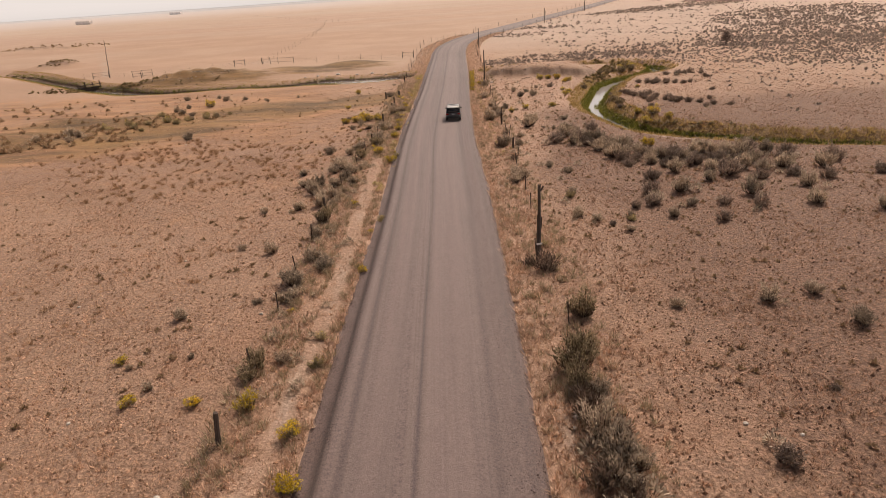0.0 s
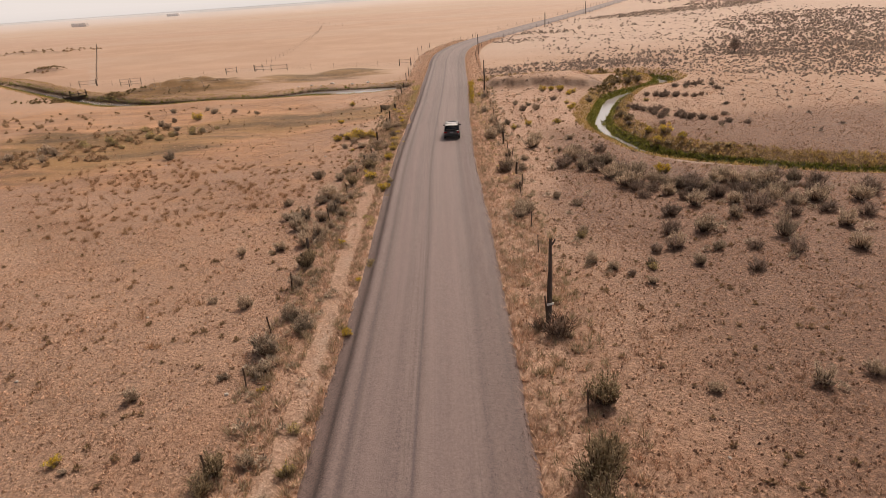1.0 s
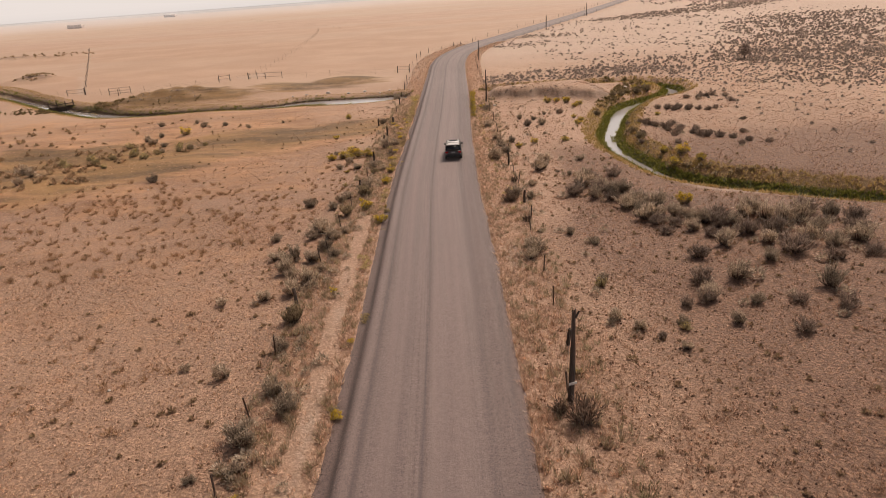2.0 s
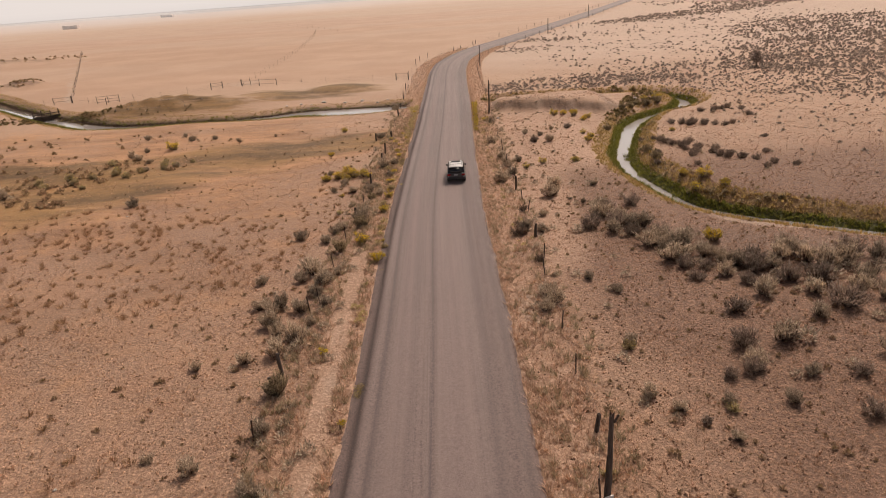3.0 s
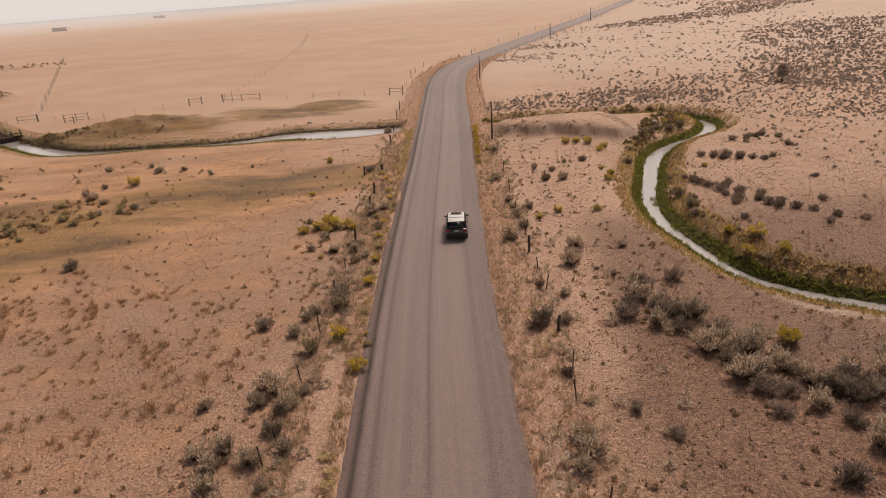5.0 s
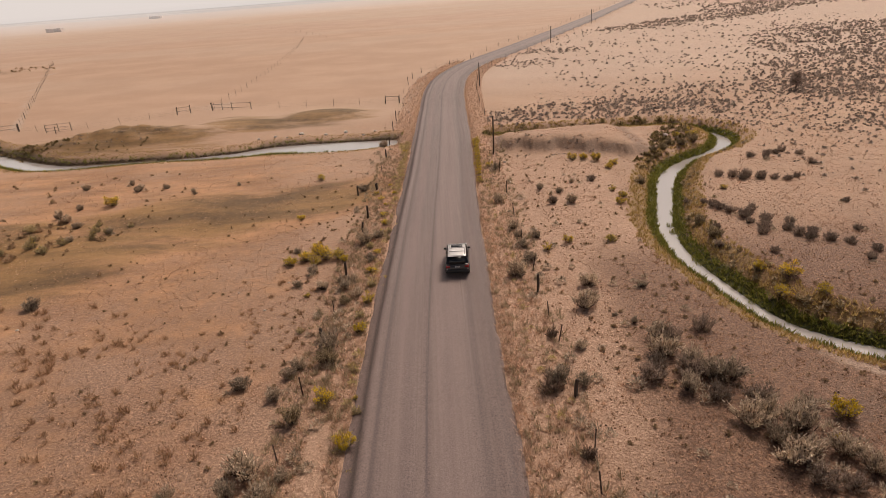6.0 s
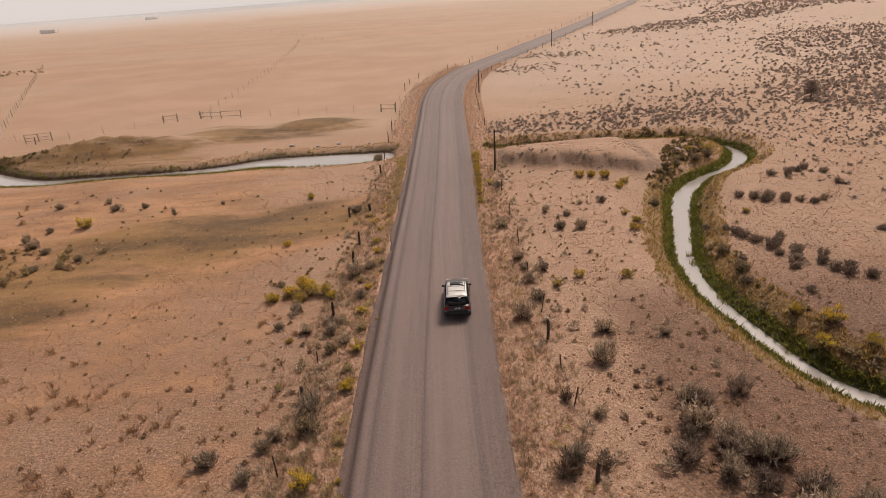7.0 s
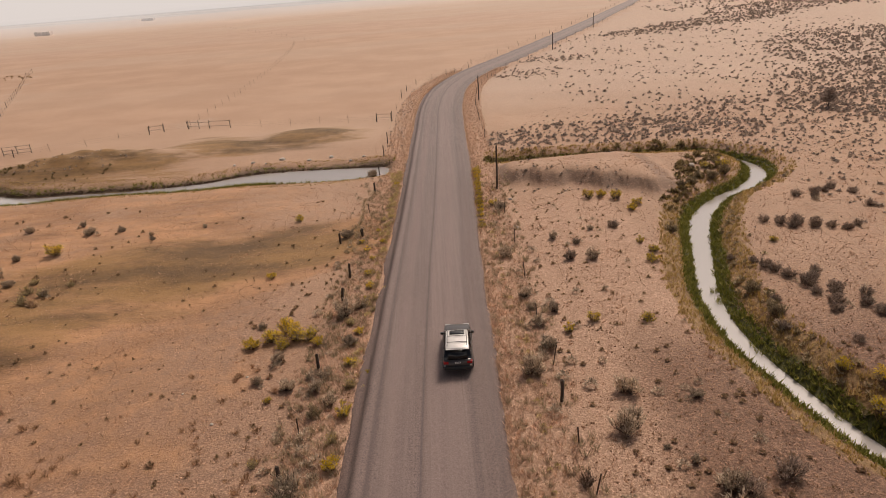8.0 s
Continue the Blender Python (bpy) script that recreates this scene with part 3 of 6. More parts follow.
def build_road():
    pts = ROAD_LINE
    seg = np.r_[0, np.cumsum(np.hypot(*np.diff(pts, axis=0).T))]
    at = np.concatenate([np.arange(0, 330, 0.6), np.arange(330, seg[-1], 6)])
    cx, cy = np.interp(at, seg, pts[:, 0]), np.interp(at, seg, pts[:, 1])
    tx, ty = np.gradient(cx), np.gradient(cy)
    n = np.hypot(tx, ty)
    tx, ty = tx / n, ty / n
    across_at = np.concatenate([[-4.85, -4.65, -4.5], np.arange(-4.35, 4.06, 0.15), [4.2, 4.35, 4.55]])
    rng = np.random.RandomState(3)
    wob = np.convolve(rng.normal(0, 1.7, len(at)), np.ones(7) / 7, "same")
    wob2 = np.convolve(rng.normal(0, 1.7, len(at)), np.ones(7) / 7, "same")
    verts, lanes = [], []
    base = road_top(cy)
    flat = across_at
    crown = 0.09 * (1 - (flat / 4.0) ** 2)
    berm = 0.11 * np.exp(-((flat + 3.35) / 0.25) ** 2) + 0.05 * np.exp(-((flat - 3.3) / 0.35) ** 2)
    rutz = -0.018 * sum(np.exp(-((flat - c) / 0.28) ** 2) for c in (-2.35, -0.75, 0.75, 2.3)) - 0.03 * np.exp(-((flat + 0.3) / 0.08) ** 2)
    drop = -0.12 * ease(3.5, 3.8, -flat) - 0.2 * ease(4.3, 4.6, -flat) - 0.26 * ease(3.9, 4.25, flat)
    profile = crown + berm + rutz + drop
    track = np.clip(sum(np.exp(-((flat - c) / 0.5) ** 2) for c in (-1.9, 0.3, 1.3)), 0, 1)
    loose = np.maximum.reduce([0.4 * ease(1.8, 3.2, flat) + 0.4 * ease(3.1, 3.9, flat), 0.5 * ease(2.5, 2.8, -flat) + 0.5 * ease(3.45, 3.65, -flat)])
    # Wheel ruts, plus at -3.62 a painted strip for the berm's shaded side.
    rut_and_shade = np.clip(sum(k * np.exp(-((flat - c) / w) ** 2) for c, k, w in ((-2.8, 0.8, 0.13), (-0.3, 0.85, 0.09), (2.45, 0.4, 0.2), (3.55, 0.45, 0.15), (-3.62, 1.0, 0.14), (-1.3, 0.2, 0.2))), 0, 1)
    slack = 0.22 * ease(3.7, 4.4, abs(flat))
    for k in range(len(at)):
        w = flat + slack * np.where(flat < 0, wob[k], wob2[k])
        zs = base[k] + profile + 0.012 * rng.normal(size=len(flat)) * ease(2.6, 3.4, abs(flat))
        verts += np.stack([cx[k] + ty[k] * w, cy[k] - tx[k] * w, zs], 1).tolist()
        lanes += np.stack([track, loose, rut_and_shade, np.ones_like(flat)], 1).tolist()
    m = len(across_at)
    i = np.arange(len(verts)).reshape(-1, m)
    faces = np.stack([i[:-1, :-1], i[:-1, 1:], i[1:, 1:], i[1:, :-1]], -1).reshape(-1, 4)
    me = mesh_of("road", verts, faces.tolist(), ROAD, True)
    me.attributes.new("lanes", "FLOAT_COLOR", "POINT").data.foreach_set("color", np.array(lanes, np.float32).ravel())
    return tagged(new("road", me), "graded mauve-grey gravel road with wheel tracks", "road", kind="structure")


def build_water():
    pts = CREEK
    t = np.gradient(pts[:, :2], axis=0)
    t /= np.hypot(t[:, 0], t[:, 1])[:, None]
    verts, faces = [], []
    for p, d in zip(pts, t):
        w = p[2] + 1.1
        verts += [(p[0] - d[1] * w, p[1] + d[0] * w, WATER), (p[0] + d[1] * w, p[1] - d[0] * w, WATER)]
    for k in range(len(pts) - 1):
        faces.append((2 * k, 2 * k + 1, 2 * k + 3, 2 * k + 2))
    return tagged(new("water", mesh_of("water", verts, faces, WATERY)), "narrow still creek reflecting the white sky", "creek", kind="structure")


def build_haze_veil():
    """A glowing veil that paints smoke haze far over the plain, thickening upwards and leaning along the sunlight."""
    m = bpy.data.materials.new("haze_veil_glow")
    m.use_nodes = True
    nt = m.node_tree
    nt.nodes.clear()
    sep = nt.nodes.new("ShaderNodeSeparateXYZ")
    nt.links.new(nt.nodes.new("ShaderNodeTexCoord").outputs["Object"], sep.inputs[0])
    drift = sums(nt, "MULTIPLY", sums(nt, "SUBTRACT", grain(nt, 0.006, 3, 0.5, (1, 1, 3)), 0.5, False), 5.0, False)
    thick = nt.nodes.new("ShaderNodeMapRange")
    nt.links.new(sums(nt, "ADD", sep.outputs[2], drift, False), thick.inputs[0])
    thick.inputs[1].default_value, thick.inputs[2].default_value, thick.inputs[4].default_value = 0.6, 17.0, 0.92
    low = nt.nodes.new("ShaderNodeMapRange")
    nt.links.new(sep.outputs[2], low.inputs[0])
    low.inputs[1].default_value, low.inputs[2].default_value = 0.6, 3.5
    # Haze brightness is emitted by the shell and mixed over clear.
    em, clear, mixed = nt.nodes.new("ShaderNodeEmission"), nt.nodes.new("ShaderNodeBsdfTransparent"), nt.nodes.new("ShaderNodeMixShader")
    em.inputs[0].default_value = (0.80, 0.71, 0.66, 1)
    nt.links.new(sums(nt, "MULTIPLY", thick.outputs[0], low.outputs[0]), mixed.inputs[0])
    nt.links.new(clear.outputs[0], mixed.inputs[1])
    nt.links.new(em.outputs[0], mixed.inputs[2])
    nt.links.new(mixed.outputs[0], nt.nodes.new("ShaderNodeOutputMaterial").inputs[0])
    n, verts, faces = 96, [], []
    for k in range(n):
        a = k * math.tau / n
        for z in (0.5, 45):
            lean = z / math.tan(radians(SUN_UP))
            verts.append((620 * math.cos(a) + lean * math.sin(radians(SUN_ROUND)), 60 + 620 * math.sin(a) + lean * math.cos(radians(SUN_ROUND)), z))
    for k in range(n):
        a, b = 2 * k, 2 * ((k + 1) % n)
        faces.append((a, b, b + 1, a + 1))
    return tagged(new("backdrop_haze", mesh_of("backdrop_haze", verts, faces, m, True)), "glowing veil painted as thin smoke over the plain", "smoke", kind="structure")


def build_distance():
    """A glowing ring painted as smoke haze far round the valley."""
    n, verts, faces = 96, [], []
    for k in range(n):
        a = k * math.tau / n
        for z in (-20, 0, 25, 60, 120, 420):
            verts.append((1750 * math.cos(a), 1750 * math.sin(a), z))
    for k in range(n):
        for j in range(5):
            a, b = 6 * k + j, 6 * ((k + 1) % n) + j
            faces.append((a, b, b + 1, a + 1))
    return tagged(new("backdrop", mesh_of("backdrop", verts, faces, HAZE_GLOW, True)), "glowing ring painted as white smoke over the valley", "sky", kind="structure")


build_ground(), build_road(), build_water(), build_distance(), build_haze_veil()


# ---- plants ----
def sprigs(rng, n_stems, leaves, spread, tall, leaf, wide, inner=0.35, heads=9):
    """Branches and leaf blades of a desert shrub about one metre across, grown in several heads. Returns both as (verts, faces), and the tips."""
    bv, bf, lv, lf, tips = [], [], [], [], []
    crowns = []
    for h in range(heads):
        a, u = h * 2.399 + rng.uniform(-0.35, 0.35), math.sqrt((h + 0.3) / heads)
        tilt, reach = u * spread, rng.uniform(0.7, 1.08)
        crowns.append(np.array([math.sin(tilt) * math.cos(a) * 0.42 * reach, math.sin(tilt) * math.sin(a) * 0.42 * reach, max(0.2, math.cos(0.8 * tilt) * tall) * reach * rng.uniform(0.8, 1.05)]))
    for k in range(n_stems):
        c = crowns[k % heads]
        o = rng.normal(0, 1, 3)
        o *= rng.uniform(0.3, 1.0) ** 0.5 * 0.17 / (np.linalg.norm(o) + 1e-9)
        tip = c + o * np.array([1, 1, 0.75])
        tip[2] = max(tip[2], 0.1)
        foot = np.array([tip[0] * 0.12, tip[1] * 0.12, -0.05])
        bend = (tip + foot) / 2 + np.array([tip[0] * 0.22, tip[1] * 0.22, -0.02])
        for p, q, r1, r2 in ((foot, bend, 0.02, 0.012), (bend, tip, 0.012, 0.004)):
            i = len(bv)
            for c, r in ((p, r1), (q, r2)):
                for j in range(3):
                    bv.append((c[0] + r * math.cos(j * 2.094), c[1] + r * math.sin(j * 2.094), c[2]))
            bf += [(i + j, i + (j + 1) % 3, i + 3 + (j + 1) % 3, i + 3 + j) for j in range(3)]
        tips.append(tip)
        for j in range(leaves):
            f = rng.uniform(inner, 1.05)
            c = foot + (tip - foot) * f + rng.normal(0, 0.028 + 0.012 * f, 3)
            if c[2] < 0.02:
                c[2] = 0.02 + rng.uniform(0, 0.05)
            d = np.array([tip[0] * 1.1, tip[1] * 1.1, 0.62]) + rng.normal(0, 0.3, 3)
            d /= np.linalg.norm(d)
            side = np.cross(d, rng.normal(0, 1, 3))
            side /= np.linalg.norm(side) + 1e-9
            ln, w = leaf * rng.uniform(0.6, 1.3), wide * rng.uniform(0.6, 1.2)
            i = len(lv)
            lv += [tuple(c - side * w * 0.5), tuple(c + side * w * 0.5), tuple(c + d * ln + side * w * 0.25), tuple(c + d * ln - side * w * 0.25)]
            lf.append((i, i + 1, i + 2, i + 3))
    return (bv, bf), (lv, lf), tips


def blooms(rng, tips, n, low):
    v, q = [], []
    for tip in tips:
        if tip[2] < low:
            continue
        for j in range(n):
            c = tip + rng.normal(0, 0.055, 3) + np.array([0, 0, 0.03])
            r = rng.uniform(0.018, 0.04)
            i, a = len(v), rng.uniform(0, 6.28)
            for k in range(4):
                v.append((c[0] + r * math.cos(a + k * 1.571), c[1] + r * math.sin(a + k * 1.571), c[2] + rng.uniform(-0.02, 0.02)))
            v.append((c[0], c[1], c[2] + r * 0.9))
            q += [(i, i + 1, i + 4), (i + 1, i + 2, i + 4), (i + 2, i + 3, i + 4), (i + 3, i, i + 4)]
    return v, q


def shrub_kind(seed, stems, leaves, spread, tall, leaf, wide, foliage, flower=0, low=0.2, inner=0.35):
    rng = np.random.RandomState(seed)
    b, l, tips = sprigs(rng, stems, leaves, spread, tall, leaf, wide, inner)
    kinds = [("woody_base", mesh_of("woody_base", *b, TWIG)), ("foliage", mesh_of("foliage", *l, foliage))]
    if flower:
        kinds.append(("bloom", mesh_of("bloom", *blooms(rng, tips, flower, low), BLOOM)))
    return kinds


SAGES = [shrub_kind(11 + i, 54, 24, 1.3, 0.62 + 0.06 * (i % 3), 0.085, 0.03, SAGE, inner=0.5) for i in range(6)]
DARKS = [shrub_kind(31 + i, 54, 26, 1.3, 0.78, 0.075, 0.03, OLIVE, inner=0.4) for i in range(3)]
DUSKIES = [shrub_kind(71 + i, 45, 22, 1.35, 0.56, 0.09, 0.03, DUSKY, inner=0.5) for i in range(4)]
TWIGGY = [shrub_kind(41 + i, 46, 8, 1.35, 0.7, 0.15, 0.03, TWIG) for i in range(3)]
YELLOWS = [shrub_kind(51 + i, 34, 13, 1.35, 0.6, 0.15, 0.03, RABBIT, 8 + 3 * i, 0.18) for i in range(4)]
FADED = [shrub_kind(61 + i, 34, 14, 1.35, 0.6, 0.15, 0.03, RABBIT, 1, 0.4) for i in range(2)]
plant_rng = random.Random(8)
PLANTED, YOUNG = [], []


def plant(name, kinds, x, y, size, label, category, group, tall=1.0):
    z = height(x, y)
    k = plant_rng.choice(kinds)
    w = size * plant_rng.uniform(0.95, 1.1)
    m = pose(x, y, z - 0.02, 0, 0, plant_rng.uniform(0, 360)) @ Matrix.Diagonal((w, w * plant_rng.uniform(0.85, 1.1), w * tall * plant_rng.uniform(0.85, 1.1), 1))
    ob = thing(name, m, label, category, group)
    for n, me in k:
        tagged(part(n, me, None, ob, "dense yellow flower heads" if n == "bloom" else ""), kind="stuff")
    PLANTED.append((x, y, size))
    return ob


def sage(spots):
    for x, y, w in spots:
        label = "small grey-green sagebrush in dry grass" if w < 1.0 else "rounded grey-green sagebrush on dry pasture" if w < 1.7 else "broad old grey sagebrush with woody stems"
        if x > 19 and y > 62:
            w *= 0.85
        plant("sagebrush", DUSKIES if x > 19 and y > 62 else SAGES + DUSKIES if x > 10 else SAGES, x, y, w, label, "shrub", "sagebrush on the pasture")
        if w > 0.75 and plant_rng.random() < 0.5:
            a, r = plant_rng.uniform(0, 6.283), w * plant_rng.uniform(0.55, 0.8)
            YOUNG.append((x + r * math.cos(a), y + r * math.sin(a), w * plant_rng.uniform(0.45, 0.8)))


def yellow(spots, kinds=YELLOWS):
    for x, y, w in spots:
        plant("rabbitbrush", kinds, x, y, w, "rabbitbrush with yellow flowers beside the dry grass", "shrub", "rabbitbrush in flower")


def dark(spots, kinds=DARKS, tall=1.0):
    for x, y, w in spots:
        plant("dark_shrub", kinds, x, y, w, "dense dark olive shrub along the fence", "shrub", "dark shrubs", tall)


# along the left fence
sage([(-8.8, 28.4, 1.8), (-8.6, 26.6, 1.1), (-8.3, 31.9, 1.3), (-7.4, 30.5, 1.3), (-8.8, 35.7, 1.1), (-9.5, 52.9, 2.0), (-8.7, 61.8, 1.2), (-11.1, 41.6, 1.1),
      (-11.2, 33.5, 1.0), (-7.6, 20.6, 0.9), (-13.8, 25.1, 0.9), (-10.1, 44.5, 1.1), (-14.5, 20.8, 0.4), (-12.9, 19.0, 0.5), (-13.6, 41.3, 0.8), (-13.3, 34.4, 0.7),
      (-10.2, 26.3, 0.6), (-11.9, 21.3, 0.4), (-11.9, 47.9, 1.2), (-7.8, 47.9, 1.2), (-8.4, 51.1, 1.5), (-8.6, 49.3, 1.2), (-7.7, 52.5, 0.9), (-10.0, 51.6, 1.2)])
sage([(-10.9, 47.0, 1.4), (-10.6, 48.1, 1.2), (-9.2, 47.2, 1.3), (-10.6, 45.5, 1.5), (-9.5, 42.2, 1.4), (-8.9, 43.8, 1.4), (-12.7, 51.7, 0.9), (-9.5, 58.9, 1.3),
      (-11.7, 60.2, 1.2), (-9.1, 61.0, 1.0), (-8.3, 45.5, 0.9), (-12.5, 81.4, 0.8), (-7.2, 63.9, 1.9), (-7.2, 72.5, 1.3), (-6.9, 73.7, 1.1), (-6.6, 81.6, 1.6),
      (-10.4, 76.5, 1.1), (-9.0, 73.0, 1.1), (-11.1, 74.1, 0.8), (-5.5, 82.7, 1.2), (-8.2, 97.9, 1.4), (-7.2, 118.6, 1.6), (-6.2, 71.0, 1.2), (-5.7, 77.5, 1.0)])
sage([(-36.1, 104.4, 1.4), (-28.4, 101.6, 0.8), (-43.0, 105.6, 1.1), (-29.1, 103.1, 0.8), (-38, 107, 1.0), (-33, 105, 0.9), (-24, 104.5, 0.6), (-40, 98, 1.0), (-39.5, 94, 1.3),
      (-41, 95.5, 1.2), (-37.6, 92.5, 1.2), (-47, 78, 1.5), (-49, 80, 1.6), (-52, 77, 1.4), (-46, 74, 1.3), (-36, 88, 1.1), (-33, 90, 0.9), (-31, 73, 1.3)])
dark([(-8.7, 38.6, 1.4), (-8.6, 20.2, 1.2), (-8.8, 19.3, 1.1), (-8.0, 56.6, 1.2), (-6.9, 69.9, 0.9), (-7.0, 62.1, 1.3)], DARKS, 1.05)
yellow([(-8.2, 17.3, 1.1), (-6.2, 15.5, 0.9), (-5.6, 12.7, 1.0), (-8.2, 25.2, 0.5), (-13.3, 18.0, 0.7), (-10.5, 17.7, 0.6), (-5.1, 29.8, 0.6), (-5.2, 36.0, 0.4), (-15.1, 21.3, 0.7),
        (-5.1, 54.4, 1.0), (-6.6, 58.1, 1.1), (-9.7, 79.2, 1.7), (-10.5, 80.6, 1.5), (-8.6, 78.9, 1.3), (-12.6, 78.6, 1.3), (-11.4, 79.4, 1.7), (-10.4, 78.4, 1.3), (-7.0, 42.1, 0.6),
        (-10.0, 72.0, 0.6), (-13.9, 104, 1.1), (-13.7, 90.0, 0.9), (-36.9, 99.0, 1.6), (-8.0, 78, 0.9)])
yellow([(-5.3, 78.9, 0.7), (-5.2, 69.8, 1.0), (-5.9, 93.7, 0.7), (-5.3, 91.7, 0.6), (-5.1, 86.0, 0.7), (-5.5, 75.0, 0.9), (-6.6, 95.9, 0.6), (-4.6, 95.5, 0.6),
        (-5.4, 65.6, 0.9), (-5.2, 98.5, 0.6), (-5.4, 88.6, 0.9), (-5.2, 83.5, 0.7)])
yellow([(-6.2, 22.4, 0.8), (-6.0, 20.0, 0.8), (-5.3, 61, 0.8), (-5.6, 67.6, 0.9), (-5.2, 72.5, 0.9), (-6.0, 80.3, 0.8), (-4.9, 101, 0.7), (-4.6, 105, 0.7), (-9.5, 66.5, 0.7)], FADED)
yellow([(-42.2, 83.3, 1.4), (-38.8, 86.4, 1.5), (-34.0, 88.5, 1.2), (-41.5, 91, 1.3), (-37.2, 85.2, 1.4), (-39.6, 88.0, 1.3), (-36.2, 87.2, 1.1), (-43.6, 85.0, 1.3), (-44.8, 81.6, 1.2), (-34.8, 90.6, 1.1),
        (-33.2, 90.0, 1.0), (-41.0, 85.0, 1.0), (-46.6, 83.8, 1.2), (-35.4, 92.8, 0.9), (-31.6, 91.6, 0.8), (-40.4, 81.4, 1.0)], FADED)
strip_rng = random.Random(19)
for _ in range(110):
    yy = strip_rng.uniform(16, 118)
    YOUNG.append((-0.9 - strip_rng.uniform(5.6, 8.6) + 0.008 * yy, yy, strip_rng.uniform(0.4, 0.95)))
for _ in range(16):
    yy = strip_rng.uniform(24, 118)
    yellow([(-0.9 - strip_rng.uniform(4.1, 4.9) + 0.014 * yy, yy, strip_rng.uniform(0.4, 0.8))], strip_rng.choice([YELLOWS, FADED]))
# along the right fence
dark([(4.9, 18.9, 2.1), (6.1, 23.1, 1.6), (4.7, 17.4, 1.5), (5.4, 19.6, 1.3)], DARKS, 1.1)
sage([(4.9, 14.6, 1.6), (5.2, 13.4, 1.7), (5.0, 12.3, 1.7), (5.6, 12.9, 1.4), (5.4, 16.8, 1.1), (4.6, 10.6, 1.5), (5.3, 9.2, 1.4)])
dark([(4.7, 15.8, 1.5), (4.9, 16.6, 1.3), (5.2, 11.3, 1.4)], TWIGGY)
dark([(5.3, 28.6, 1.7), (4.4, 29.2, 1.0), (4.5, 12.2, 1.5), (5.5, 14.3, 1.2), (5.5, 57.7, 1.5), (6.2, 52.4, 1.0), (6.5, 63.2, 1.0)], TWIGGY)
sage([(6.0, 46.4, 1.5), (5.9, 58.4, 1.4), (8.6, 36.5, 0.8), (12.0, 35.8, 0.8), (11.3, 33.4, 0.7), (10.7, 23.5, 0.8), (10.5, 12.8, 1.2), (17.4, 23.9, 1.1), (17.9, 21.0, 1.3),
      (15.1, 23.6, 1.1), (14.1, 16.4, 0.5), (17.5, 34.5, 1.2), (20.7, 36.4, 1.2), (5.5, 45.4, 1.2), (6.0, 47.4, 1.2), (7.0, 75.2, 1.5), (5.6, 72.5, 1.6), (6.8, 80.5, 1.0),
      (9.3, 66.5, 1.6), (7.9, 61.6, 0.9), (7.3, 58.2, 1.1), (8.8, 49.0, 0.8), (10.0, 47.1, 0.8), (9.1, 41.1, 1.0)])
sage([(6.9, 78.1, 1.1), (6.6, 82.5, 1.2), (8.2, 79.8, 1.0), (6.1, 90.1, 1.4), (10.3, 69.8, 1.8), (9.7, 67.2, 1.5), (7.0, 102.2, 1.4), (12.9, 87.7, 1.3), (11.2, 88.3, 1.3),
      (10.7, 92.9, 1.2), (16.3, 94.0, 1.1), (14.2, 93.8, 0.8), (13.7, 68.7, 0.9), (10.8, 65.0, 0.5), (11.7, 63.9, 0.6), (15.4, 62.6, 1.4), (13.2, 61.7, 1.5), (12.3, 91, 0.8)])
sage([(8.7, 36.6, 0.9), (9.7, 35.5, 0.8), (10.5, 34.5, 0.6), (12.9, 37.8, 0.9), (14.5, 38.7, 1.3), (14.8, 35.7, 1.0), (16.6, 37.6, 1.0), (10.1, 46.8, 0.6)])
yellow([(11.9, 35.3, 0.7), (9.0, 40.7, 0.8), (5.6, 31.9, 0.8)], FADED)
# the stand of sage between fence and creek
sage([(15.0, 51.3, 2.0), (14.2, 54.0, 1.8), (15.9, 43.8, 1.7), (14.1, 38.1, 1.3), (16.9, 40.6, 1.7), (19.6, 50.1, 2.1), (12.9, 58.1, 1.8), (21.7, 43.6, 2.1), (22.5, 51.3, 1.8),
      (26.0, 50.4, 2.2), (21.2, 38.7, 1.6), (26.6, 44.8, 2.1), (25.6, 39.7, 1.6), (22.1, 46.8, 2.1), (12.6, 62.1, 1.4), (15.3, 48.1, 1.1), (19.2, 48.9, 2.0), (17.3, 48.6, 1.5),
      (20.5, 47.2, 1.7), (14.7, 40.4, 1.6), (15.3, 50.0, 1.7), (14.6, 57.5, 2.0), (12.4, 56.8, 1.6), (10.9, 58.0, 1.4)])
sage([(12.3, 60.2, 2.0), (13.4, 59.0, 1.7), (15.4, 55.6, 1.8), (16.2, 53.4, 2.1), (17.2, 51.6, 1.6), (18.2, 45.5, 1.6), (23.6, 48.6, 1.7), (24.8, 46.6, 1.8), (28.4, 48.2, 1.8),
      (29.5, 44.5, 1.7), (28.0, 41.5, 1.5), (23.4, 42.0, 1.4), (31.2, 46.2, 1.8), (32.5, 42.2, 1.6), (19.8, 42.6, 1.4), (18.8, 37.4, 1.1), (24.3, 36.2, 1.4), (27.8, 34.6, 1.3)])
